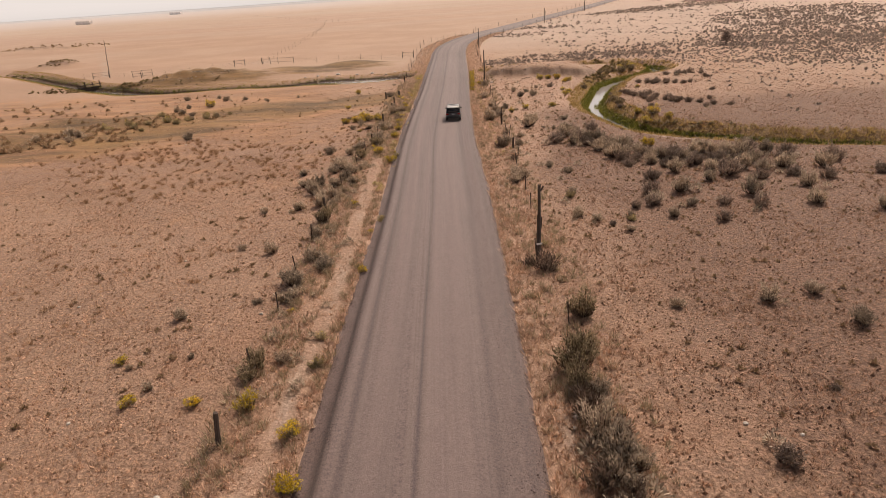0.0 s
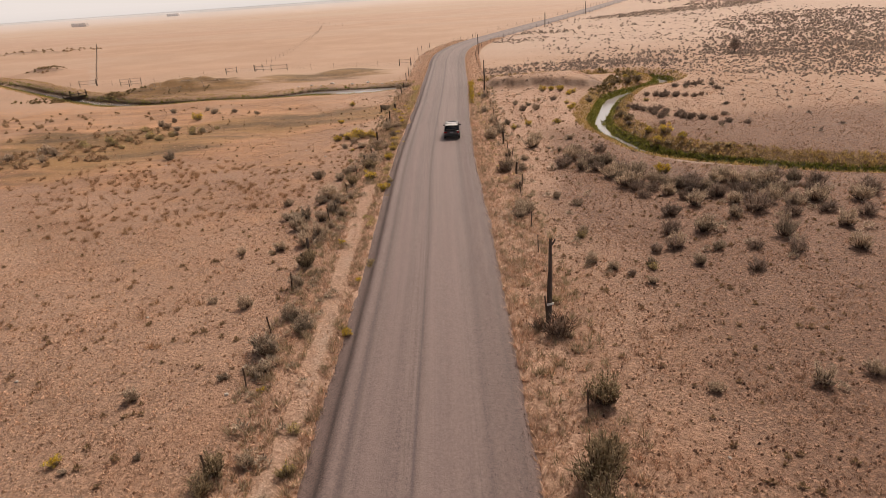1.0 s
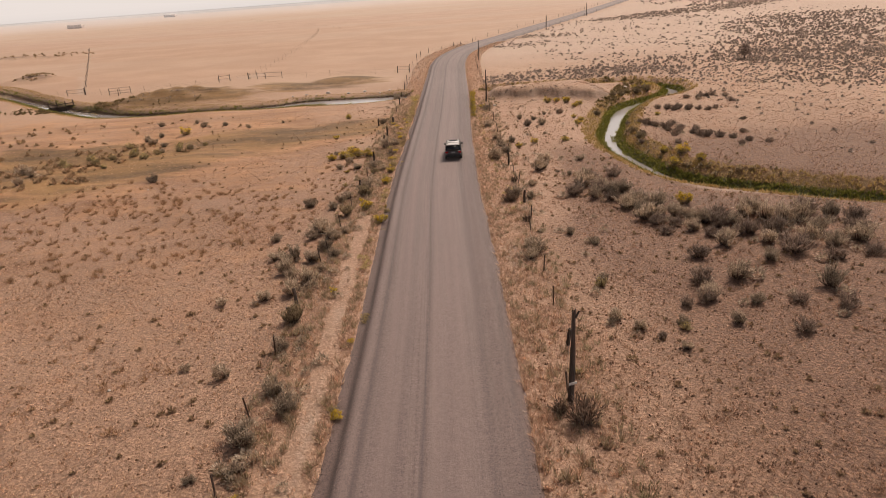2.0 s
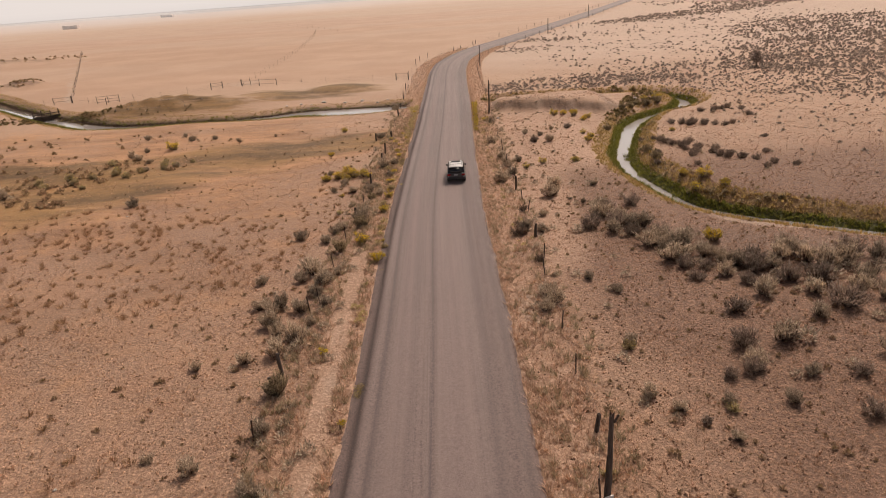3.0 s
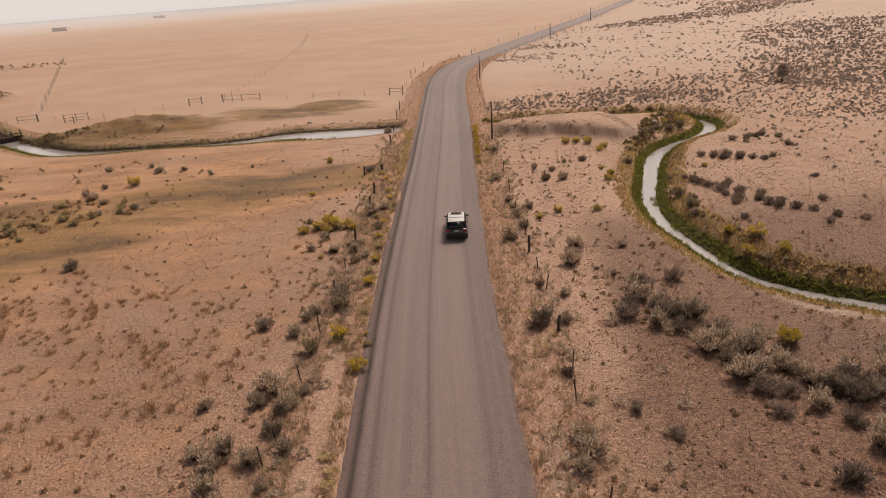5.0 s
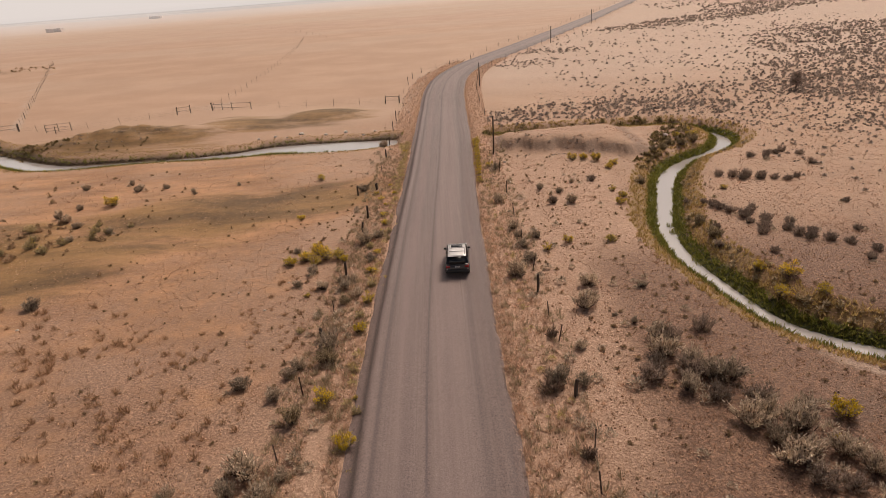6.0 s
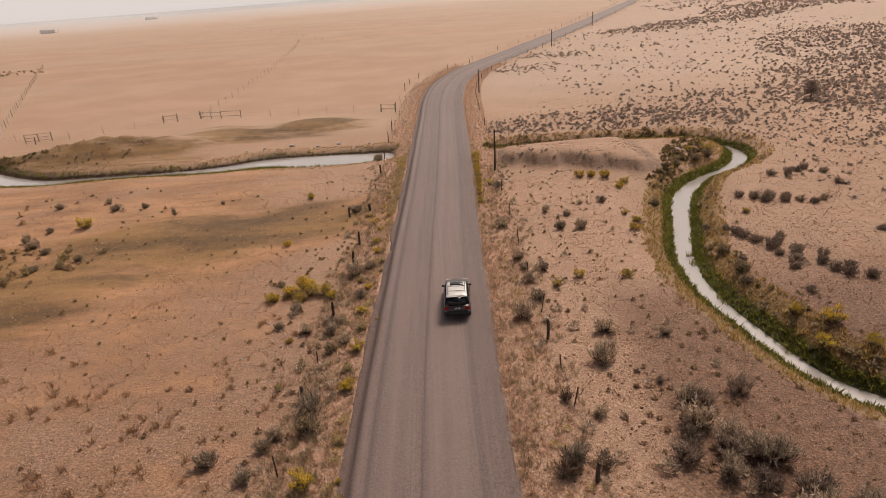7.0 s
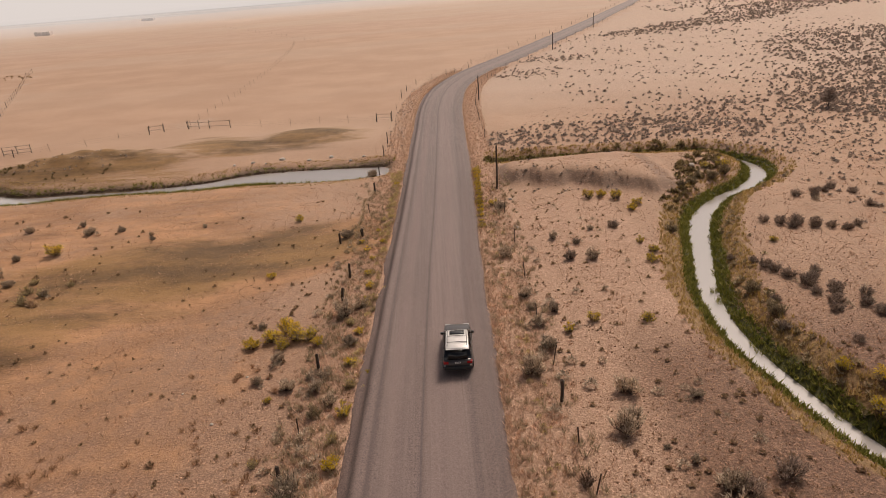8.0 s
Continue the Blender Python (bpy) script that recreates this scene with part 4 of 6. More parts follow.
sage([(14.8, 52.6, 1.5), (15.9, 51.9, 1.4), (15.1, 54.4, 1.5), (13.6, 56.0, 1.3), (13.9, 57.9, 1.4), (11.6, 59.2, 1.3), (17.0, 54.6, 1.4), (17.8, 50.4, 1.5), (16.4, 49.6, 1.3), (18.6, 49.8, 1.5),
      (20.4, 49.2, 1.5), (21.6, 50.4, 1.6), (22.8, 49.6, 1.5), (21.0, 45.4, 1.4), (23.4, 45.0, 1.5), (25.0, 49.0, 1.6), (27.2, 49.2, 1.5), (27.4, 46.6, 1.5), (24.4, 44.0, 1.3), (26.0, 42.4, 1.4), (18.0, 47.2, 1.2)])
yellow([(18.7, 54.0, 1.5), (17.5, 52.6, 0.5), (13.8, 76.9, 1.1), (10.5, 77.8, 0.9), (8.7, 76.9, 0.8), (19.3, 98.3, 1.1), (16.1, 102.6, 1.2), (18.7, 101.6, 1.4), (17.4, 102.5, 1.2), (20.2, 99.6, 1.1),
        (22.6, 67.2, 1.4), (23.8, 68.6, 1.4), (22.6, 70.4, 1.0), (32.8, 109.2, 1.6), (31.0, 109.6, 1.3), (27.7, 88.1, 0.8), (17.2, 86.2, 1.0), (18.0, 88.0, 0.9), (17.5, 90.0, 0.8)])
yellow([(5.3, 110.6, 0.9), (5.6, 115.0, 1.0), (5.2, 105.5, 0.9), (4.9, 100.3, 0.8), (5.3, 108.2, 1.0), (5.5, 112.8, 1.0), (5.1, 103.0, 0.9), (4.8, 97.5, 0.8), (6.4, 103.4, 0.9), (24.6, 66.0, 1.2), (5.0, 101.6, 0.8), (5.1, 104.2, 0.9), (5.2, 106.8, 0.8), (5.4, 109.4, 0.8), (5.5, 111.7, 0.8), (5.6, 114.0, 0.9), (5.7, 116.2, 0.8), (4.8, 98.9, 0.7)])
for _ in range(34):
    yy = strip_rng.uniform(38, 104)
    YOUNG.append((strip_rng.uniform(5.4, 8.6), yy, strip_rng.uniform(0.4, 1.0)))
for _ in range(26):
    YOUNG.append((strip_rng.uniform(9, 16), strip_rng.uniform(44, 102), strip_rng.uniform(0.35, 0.8)))
# beyond the creek
sage([(26.1, 80.3, 1.6), (26.4, 77.5, 1.5), (25.1, 82.9, 1.4), (31.3, 91.2, 1.6), (35.1, 98.2, 1.5), (39.4, 99.8, 1.5), (25.8, 76.4, 1.3), (39.8, 94.5, 1.1), (21.9, 75.2, 1.2),
      (27.4, 79.2, 1.5), (28.0, 76.8, 1.4), (24.4, 84.6, 1.0), (30.2, 91.8, 1.4), (32.6, 90.6, 1.4), (28.6, 74.6, 1.3), (27.6, 82.0, 1.2), (33.8, 90.2, 1.2), (22.9, 78.4, 1.0),
      (36.4, 97.4, 1.4), (38.2, 99.0, 1.4), (24.8, 72.6, 1.0), (30.4, 70.2, 1.2), (33.0, 75.8, 1.0), (36.0, 82.2, 0.9)])
sage([(24.8, 83.6, 1.3), (25.6, 81.8, 1.4), (26.8, 81.0, 1.2), (27.0, 78.4, 1.4), (28.8, 78.0, 1.3), (28.2, 75.6, 1.3), (29.4, 75.8, 1.2), (29.8, 74.0, 1.3), (30.8, 73.2, 1.2), (26.0, 79.0, 1.1),
      (29.2, 92.6, 1.3), (30.8, 90.8, 1.2), (31.8, 92.0, 1.3), (33.2, 91.6, 1.1), (34.8, 89.6, 1.3), (36.0, 90.2, 1.1), (23.6, 86.4, 1.0), (31.8, 71.6, 1.2), (33.4, 70.6, 1.1), (40.6, 98.2, 1.3), (37.2, 98.8, 1.2)])
dark([(21.2, 92.9, 1.4), (27.6, 104.6, 1.5), (30.4, 106.2, 1.6), (32.4, 107.6, 1.6), (22.4, 80.6, 1.2), (22.2, 77.0, 1.4), (28.9, 106.6, 1.3), (26.0, 103.4, 1.2)], DARKS, 0.8)


def low_shrubs(name, spots, foliage, seed, label, category="shrubs", n=24):
    """Many far shrubs, too many to count, as one mesh of leaf blades."""
    rng = np.random.RandomState(seed)
    s = np.array([p[:3] for p in spots], float)
    m = len(s)
    w = s[:, 2, None]
    k = np.arange(n)[None] + 0.5
    a = k * 2.399 + rng.uniform(-0.5, 0.5, (m, n)) + rng.uniform(0, 6.28, (m, 1))
    t = np.broadcast_to(1.45 * np.sqrt(k / n), (m, n))
    d = np.stack([np.sin(t) * np.cos(a), np.sin(t) * np.sin(a), np.maximum(0.12, 1.1 * np.cos(t))], -1) * (w * 0.5 * rng.uniform(0.7, 1.15, (m, n)))[..., None]
    side = np.stack([-np.sin(a), np.cos(a), rng.uniform(-0.7, 0.7, (m, n))], -1) * (w * (2.04 if n < 50 else 3.6) / n)[..., None]
    c = np.stack([s[:, 0], s[:, 1], ground_z(s[:, 0], s[:, 1]) - 0.03], -1)[:, None]
    f = np.full((m, n, 1), 0.35) if n < 50 else rng.uniform(0.45, 0.85, (m, n, 1))
    tip = 1.0 if n < 50 else f + 0.28
    v = np.stack([c + d * f - side, c + d * (f + 0.05) + side * 1.1, c + d * tip + side * 0.7, c + d * (tip - 0.05) - side * 0.8], 2)
    count = m * n
    me = bpy.data.meshes.new(name)
    me.vertices.add(count * 4)
    me.vertices.foreach_set("co", v.ravel())
    me.loops.add(count * 4)
    me.loops.foreach_set("vertex_index", np.arange(count * 4))
    me.polygons.add(count)
    me.polygons.foreach_set("loop_start", np.arange(count) * 4)
    me.materials.append(foliage)
    me.update(calc_edges=True)
    me.validate()
    return tagged(new(name, me), label, category, kind="stuff")


YOUNG = [p for p in YOUNG if abs(float(across(np.array([p[0]]), np.array([p[1]]))[0])) > 4.6]
low_shrubs("young_sagebrush", YOUNG, SAGE, 29, "small young sagebrush between the old shrubs", "shrubs", 110)


brush_place = np.random.RandomState(53)
verge_brush = [(-5.35 + 0.013 * q + brush_place.normal(0, 0.45), q, brush_place.uniform(0.3, 0.8)) for q in 118 - 74 * brush_place.uniform(0, 1, 400) ** 1.5]
verge_brush += [(4.1 + 0.013 * q + abs(brush_place.normal(0, 0.6)), q, brush_place.uniform(0.25, 0.6)) for q in brush_place.uniform(55, 118, 90)]
verge_brush = [p for p in verge_brush if abs(float(across(np.array([p[0]]), np.array([p[1]]))[0])) > 4.45]
low_shrubs("verge_brush", verge_brush, VERGE, 30, "pale yellow-green brush along the road verge", "shrubs", 80)


def scatter(seed, n, cx, cy, rx, ry, lo, hi, turn=0.0, edge=True):
    rng = np.random.RandomState(seed)
    out = []
    c, s = math.cos(radians(turn)), math.sin(radians(turn))
    for _ in range(n):
        if edge:
            r, a = math.sqrt(rng.uniform(0, 1)), rng.uniform(0, 6.283)
            u, v = r * math.cos(a) * rx, r * math.sin(a) * ry
        else:
            u, v = rng.normal(0, 0.5) * rx, rng.normal(0, 0.5) * ry
        out.append((cx + u * c - v * s, cy + u * s + v * c, rng.uniform(lo, hi) ** 1.0))
    return [p for p in out if abs(float(across(np.array([p[0]]), np.array([p[1]]))[0])) > 7]


def road_edge(y, off):
    i = np.interp(y, ROAD_LINE[:, 1], ROAD_LINE[:, 0])
    sl = np.interp(y + 1, ROAD_LINE[:, 1], ROAD_LINE[:, 0]) - i
    k = math.hypot(1, sl)
    return float(i + off / k), float(y - off * sl / k)


far = []
far += scatter(1, 420, 27, 131, 20, 7, 0.5, 1.4, -4)
far += scatter(2, 380, 48, 135, 24, 13, 0.5, 1.5, 8)
far += scatter(3, 900, 84, 150, 30, 22, 0.6, 1.7, 40)
far += scatter(4, 900, 112, 200, 40, 26, 0.7, 2.0, 50)
far += scatter(5, 260, 60, 165, 34, 34, 0.5, 1.6)
far += scatter(6, 240, 90, 240, 60, 40, 0.6, 1.9)
far += scatter(7, 420, 105, 285, 55, 13, 0.9, 2.4, 32)
far += scatter(8, 500, 190, 360, 90, 26, 1.2, 3.0, 35)
far += scatter(9, 700, 260, 420, 160, 90, 1.0, 3.0, 30)
far += scatter(10, 60, 24, 192, 9, 9, 0.6, 1.6)
far += scatter(11, 60, 34, 212, 9, 6, 0.8, 1.8)
far += scatter(12, 160, 52, 96, 18, 16, 0.4, 1.2)
far += scatter(13, 120, 60, 72, 26, 16, 0.4, 1.2)
far += scatter(14, 110, 12, 128, 6, 4.5, 0.4, 1.1)
far += scatter(18, 500, 330, 560, 220, 140, 1.5, 4.0, 30)
far += scatter(38, 700, 82, 134, 24, 18, 0.5, 1.3) + scatter(39, 420, 70, 108, 16, 12, 0.4, 1.0)
far += scatter(33, 420, 56, 117, 20, 12, 0.4, 1.1) + scatter(34, 260, 78, 104, 20, 14, 0.5, 1.2) + scatter(35, 300, 96, 128, 22, 14, 0.6, 1.4)
far += [(*road_edge(y, -6.1 + 1.6 * math.sin(37.0 * y)), 0.5 + 0.35 * math.sin(11.0 * y) ** 2) for y in np.arange(128, 206, 0.55)]
more = np.random.RandomState(47)
far += [(p + more.normal(0, 5), q + more.normal(0, 5), w * more.uniform(0.5, 0.9)) for p, q, w in far if p > 16 and q > 92 for _ in range(1)]
low_shrubs("far_sagebrush", [(p, q, w * 0.62) for p, q, w in far if abs(float(across(np.array([p]), np.array([q]))[0])) > 5.2], SCRUB, 21, "scattered grey sagebrush over the far slope", n=15)
west = scatter(15, 120, -70, 100, 26, 14, 0.4, 1.1) + scatter(16, 60, -52, 78, 12, 8, 0.5, 1.2)
west += scatter(17, 60, -152, 257, 22, 4, 0.6, 1.5, 10) + scatter(19, 16, -107, 181, 7, 3, 0.5, 1.2)
west += scatter(36, 90, -43, 86, 13, 6, 0.4, 1.1, 30) + scatter(37, 40, -47, 74, 9, 3, 0.5, 1.2, 10)
west += scatter(25, 20, -30, 108, 22, 5, 0.3, 0.7)
low_shrubs("pasture_shrubs", west, BROWN, 22, "low olive shrubs in the damp pasture")


near = scatter(26, 520, -26, 45, 17, 40, 0.14, 0.46) + scatter(27, 760, 20, 40, 14, 34, 0.14, 0.46) + scatter(28, 260, -27, 88, 18, 16, 0.2, 0.55)
near += scatter(29, 200, 12, 85, 6, 30, 0.2, 0.5) + scatter(30, 160, -11, 62, 5, 45, 0.2, 0.55)
d, half = nearest(np.array([p[0] for p in near]), np.array([p[1] for p in near]), CREEK)
low_shrubs("brown_weeds", [p for k, (p, u) in enumerate(zip(near, d)) if u > 3 and (p[0] > -11 or p[1] < 52 or k % 3 == 0)], BROWN, 23, "small dark brown weed clumps in the pasture", "weeds")
russet = scatter(66, 230, -24, 57, 12, 12, 0.3, 0.75, -20) + scatter(67, 90, -33, 66, 12, 7, 0.35, 0.9, 20) + scatter(68, 60, -13, 66, 4, 12, 0.25, 0.6) + scatter(69, 50, -20, 31, 7, 9, 0.2, 0.45)
mound_brush = scatter(61, 36, -50, 128, 13, 2, 0.25, 0.6) + scatter(64, 150, -72, 131, 14, 3.5, 0.4, 1.0) + scatter(65, 20, -107, 181, 7, 3, 0.5, 1.1)
low_shrubs("mound_brush", mound_brush, BRUSH, 28, "dark olive brush over the mounds beside the creek", "shrubs")
brush_line = [p for p in CREEK[:, :2] if p[0] > 8 and p[1] > 112]
brush_rng = np.random.RandomState(44)
creek_brush = [(p[0] + brush_rng.normal(0, 0.9), p[1] + brush_rng.normal(0.2, 0.7), brush_rng.uniform(0.7, 1.6)) for p in brush_line if p[0] < 36 for _ in range(9)]
creek_brush += scatter(45, 100, 30.5, 110.5, 6.5, 2.2, 0.4, 1.15, 55) + scatter(46, 60, 25.0, 101.0, 4.0, 1.5, 0.4, 0.9, 52)
bd, bh = nearest(np.array([p[0] for p in creek_brush]), np.array([p[1] for p in creek_brush]), CREEK)
creek_brush = [p for p, u, h in zip(creek_brush, bd, bh) if p[1] > 117 or u > h + 0.9]
low_shrubs("creek_brush", creek_brush, BRUSH, 25, "dense olive brush filling the upper creek bed", "shrubs")
inner_line = [(p, q) for p, q in zip(CREEK, CREEK[1:]) if p[0] > 15 and 58 < p[1] < 108]
inner_brush = []
for p, q in inner_line:
    t = (q[:2] - p[:2]) / np.hypot(*(q[:2] - p[:2]))
    for _ in range(1):
        o = p[2] + 1.2 + abs(brush_rng.normal(0, 0.7))
        inner_brush.append((p[0] - t[1] * o + brush_rng.normal(0, 0.4), p[1] + t[0] * o + brush_rng.normal(0, 0.4), brush_rng.uniform(0.35, 0.85)))
low_shrubs("bank_bushes", inner_brush, OLIVE, 27, "low olive and tan bushes on the inner creek bank", "shrubs")
bank_brush = scatter(31, 80, 15, 106.8, 8.5, 2.8, 0.2, 0.45, -28) + scatter(32, 60, -52, 131.5, 9, 3, 0.2, 0.5)
low_shrubs("bank_brush", bank_brush, SCRUB, 24, "grey-brown brush on the steep dirt bank", "shrubs")


def blades(name, x, y, tall, wide, n, material, seed, label, category, lean=0.6, sink=0.02):
    """Grass: n blades at each place, as one mesh."""
    rng = np.random.RandomState(seed)
    z = ground_z(x, y) - sink
    m = len(x)
    a = rng.uniform(0, 6.283, (m, n))
    t = tall[:, None] * rng.uniform(0.55, 1.2, (m, n))
    w = wide[:, None] * rng.uniform(0.6, 1.3, (m, n))
    l = lean * rng.uniform(0.2, 1.3, (m, n))
    off = (0.02 + (1.4 if n < 20 else 4.0) * wide[:, None]) * rng.uniform(0, 1.0, (m, n))
    bx, by = x[:, None] + off * np.cos(a), y[:, None] + off * np.sin(a)
    b = a + rng.uniform(0.6, 2.2, (m, n))
    v = np.empty((m, n, 3, 3))
    v[..., 0, :] = np.stack([bx - np.cos(b) * w / 2, by - np.sin(b) * w / 2, np.broadcast_to(z[:, None], (m, n))], -1)
    v[..., 1, :] = np.stack([bx + np.cos(b) * w / 2, by + np.sin(b) * w / 2, np.broadcast_to(z[:, None], (m, n))], -1)
    v[..., 2, :] = np.stack([bx + np.cos(a) * l * t, by + np.sin(a) * l * t, z[:, None] + t], -1)
    count = m * n
    me = bpy.data.meshes.new(name)
    me.vertices.add(count * 3)
    me.vertices.foreach_set("co", v.ravel())
    me.loops.add(count * 3)
    me.loops.foreach_set("vertex_index", np.arange(count * 3))
    me.polygons.add(count)
    me.polygons.foreach_set("loop_start", np.arange(count) * 3)
    me.materials.append(material)
    me.update(calc_edges=True)
    me.validate()
    return tagged(new(name, me), label, category, kind="stuff")


def strewn(seed, n, x0, x1, y0, y1, power=1.6):
    """Places over the pasture, thinner with distance, off the road and out of the creek."""
    rng = np.random.RandomState(seed)
    y = y0 + (y1 - y0) * rng.uniform(0, 1, n) ** power
    reach = np.clip(17 + 0.68 * (y - 8), 20, 0.5 * (x1 - x0))
    u = rng.uniform(-1, 1, n)
    x = (x0 + x1) / 2 + reach * np.sign(u) * abs(u) ** 1.15
    d, half = nearest(x, y, CREEK)
    thin = rng.uniform(0, 1, n) > ease(0.8, 1.0, abs(u)) * 0.7 + ease(y1 - 50, y1, y) * 0.85
    keep = (abs(across(x, y)) > 4.4) & (d > half + 0.5) & thin
    return x[keep], y[keep], rng


gx, gy, rng = strewn(71, 140000, -62, 62, -6, 150, 1.0)
past_creek = np.interp(gx, [-200, -60, -8, 3], [186, 126, 129, 400])
on = gy < past_creek
gx, gy = gx[on], gy[on]
clear = np.minimum(nearest(gx, gy, PATH_WORN)[0], nearest(gx, gy, PATH_CREEK)[0])
dm, wm = nearest(gx, gy, MEADOW)
dg, wg = nearest(gx, gy, GOLDEN)
lush = (dm < wm * 0.95) | (dg < wg * 0.9) | ((gx < -9) & (gy > 52 + 6 * np.sin(0.3 * gx)) & (gy < 118) & (rng.uniform(0, 1, len(gx)) < 0.7))
some = ~lush | (rng.uniform(0, 1, len(gx)) < 0.4)
gx, gy, clear = gx[some], gy[some], clear[some]
keep = (clear > 0.5) | (rng.uniform(0, 1, len(gx)) < 0.6)
gx, gy = gx[keep], gy[keep]
size = 0.8 + 0.45 * np.sin(gx * 0.7 + 1.7 * np.sin(gy * 0.31)) * np.sin(gy * 0.5 + 1.3 * np.sin(gx * 0.27))
dusk = np.clip(0.85 * ease(5.5, 13, gx) * (1 - ease(46, 64, gy)) + 0.75 * ease(9, 14, gx) * (1 - ease(68, 82, gy)) + 0.3 * ease(20, 25, gx) * (1 - ease(60, 90, gy)), 0, 0.9)
tawny = rng.uniform(0, 1, len(gx)) < dusk
tall, wide = rng.uniform(0.08, 0.19, len(gx)) * size, rng.uniform(0.022, 0.045, len(gx))
for on, mat, name, label in ((~tawny, STRAW, "dry_grass", "short tussocks of dry straw-coloured grass"), (tawny, TAWNY, "tawny_grass", "short tussocks of dull brown dry grass")):
    blades(name, gx[on], gy[on], tall[on], wide[on], 7, mat, 72, label, "grass", 1.2)


def verge(seed, n, lo, hi, y0, y1):
    rng = np.random.RandomState(seed)
    y = rng.uniform(y0, y1, n)
    side = rng.choice([-1, 1], n)
    s = side * (lo + (hi - lo) * rng.uniform(0, 1, n) ** 1.6)
    x = np.interp(y, ROAD_LINE[:, 1], ROAD_LINE[:, 0]) + s * 1.03
    return x, y, rng


rx, ry = np.array([p[0] for p in russet]), np.array([p[1] for p in russet])
rng = np.random.RandomState(97)
blades("russet_weeds", rx, ry, 0.55 * np.array([p[2] for p in russet]), rng.uniform(0.03, 0.06, len(rx)), 40, RUSSET, 98, "soft russet-brown weed clumps in the pasture", "weeds", 0.9)


vx, vy, rng = verge(73, 19000, 4.0, 7.2, -8, 205)
keep = (nearest(vx, vy, PATH_WORN)[0] > 0.5) & ((vx > 0) | (across(vx, vy) < -4.25))
vx, vy = vx[keep], vy[keep]
blades("roadside_weeds", vx, vy, rng.uniform(0.1, 0.36, len(vx)), rng.uniform(0.03, 0.06, len(vx)), 8, RUSTY, 74, "tan and rust-brown dry weeds along the road verges", "weeds", 1.0)


def shore(seed, n, lo, hi, lowy=40, highy=215):
    rng = np.random.RandomState(seed)
    keepers = CREEK[(CREEK[:, 1] > lowy) & (CREEK[:, 1] < highy) & (CREEK[:, 0] > -125) & (CREEK[:, 0] < 60)]
    long = np.hypot(*np.diff(keepers[:, :2], axis=0).T)
    i = rng.choice(len(keepers) - 1, n, p=long / long.sum())
    u = rng.uniform(0, 1, n)[:, None]
    p = keepers[i] * (1 - u) + keepers[i + 1] * u
    t = keepers[i + 1, :2] - keepers[i, :2]
    t /= np.hypot(t[:, 0], t[:, 1])[:, None] + 1e-9
    w = (p[:, 2] + np.where(p[:, 0] < 0, 0.55, 0.0) + lo + (hi - lo) * rng.uniform(0, 1, n)) * rng.choice([-1, 1], n)
    x, y = p[:, 0] - t[:, 1] * w, p[:, 1] + t[:, 0] * w
    d, half = nearest(x, y, CREEK)
    keep = (d > half + lo * 0.8) & (abs(across(x, y)) > 6.0)
    return x[keep], y[keep], rng, w[keep] > 0


sx, sy, rng, off_side = shore(75, 19000, 0.0, 0.95)
north = sy - np.interp(sx, CREEK[:40, 0], CREEK[:40, 1])
keep = (sx > 0) | (~off_side & (sx < -20)) | (rng.uniform(0, 1, len(sx)) < 0.12)
sx, sy, off_side = sx[keep], sy[keep], off_side[keep]
blades("creek_sedge", sx, sy, rng.uniform(0.12, 0.34, len(sx)) * np.where(sx < -15, 1.5, np.where(off_side, 1.0, 1.15)), rng.uniform(0.06, 0.14, len(sx)), 6, SEDGE, 76, "deep green sedge along the creek banks", "sedge", 0.9)
sx, sy, rng, off_side = shore(77, 12000, 0.8, 2.7)
blades("bank_grass", sx, sy, rng.uniform(0.15, 0.35, len(sx)) * np.where(sx < 0, 0.4, 1.0), rng.uniform(0.05, 0.12, len(sx)), 6, REEDY, 78, "golden grass on the upper creek banks", "grass", 0.5)


def pebbles(name, x, y, z, r, material, seed, label, category="gravel"):
    rng = np.random.RandomState(seed)
    m = len(x)
    base = np.array([(1, 0, -0.25), (0, 1, -0.25), (-1, 0, -0.25), (0, -1, -0.25), (0, 0, 0.8)], float)
    v = base[None] * rng.uniform(0.6, 1.3, (m, 5, 3)) * r[:, None, None] + np.stack([x, y, z], -1)[:, None]
    tri = np.array([(0, 1, 4), (1, 2, 4), (2, 3, 4), (3, 0, 4)])
    q = (np.arange(m)[:, None, None] * 5 + tri[None]).reshape(-1, 3)
    return tagged(new(name, mesh_of(name, v.reshape(-1, 3).tolist(), q.tolist(), material)), label, category, kind="stuff")


# dark blades added to draw the cut-soil line along the far bank of the left reach
sx, sy, rng, off_side = shore(79, 9000, -0.25, 0.25)
on = off_side & (sx < -5)
sx, sy = sx[on], sy[on]
blades("bank_roots", sx, sy, rng.uniform(0.12, 0.3, len(sx)), rng.uniform(0.08, 0.16, len(sx)), 5, TWIG, 80, "dark blades added as the dark soil line of the cut bank", "roots", 0.4)

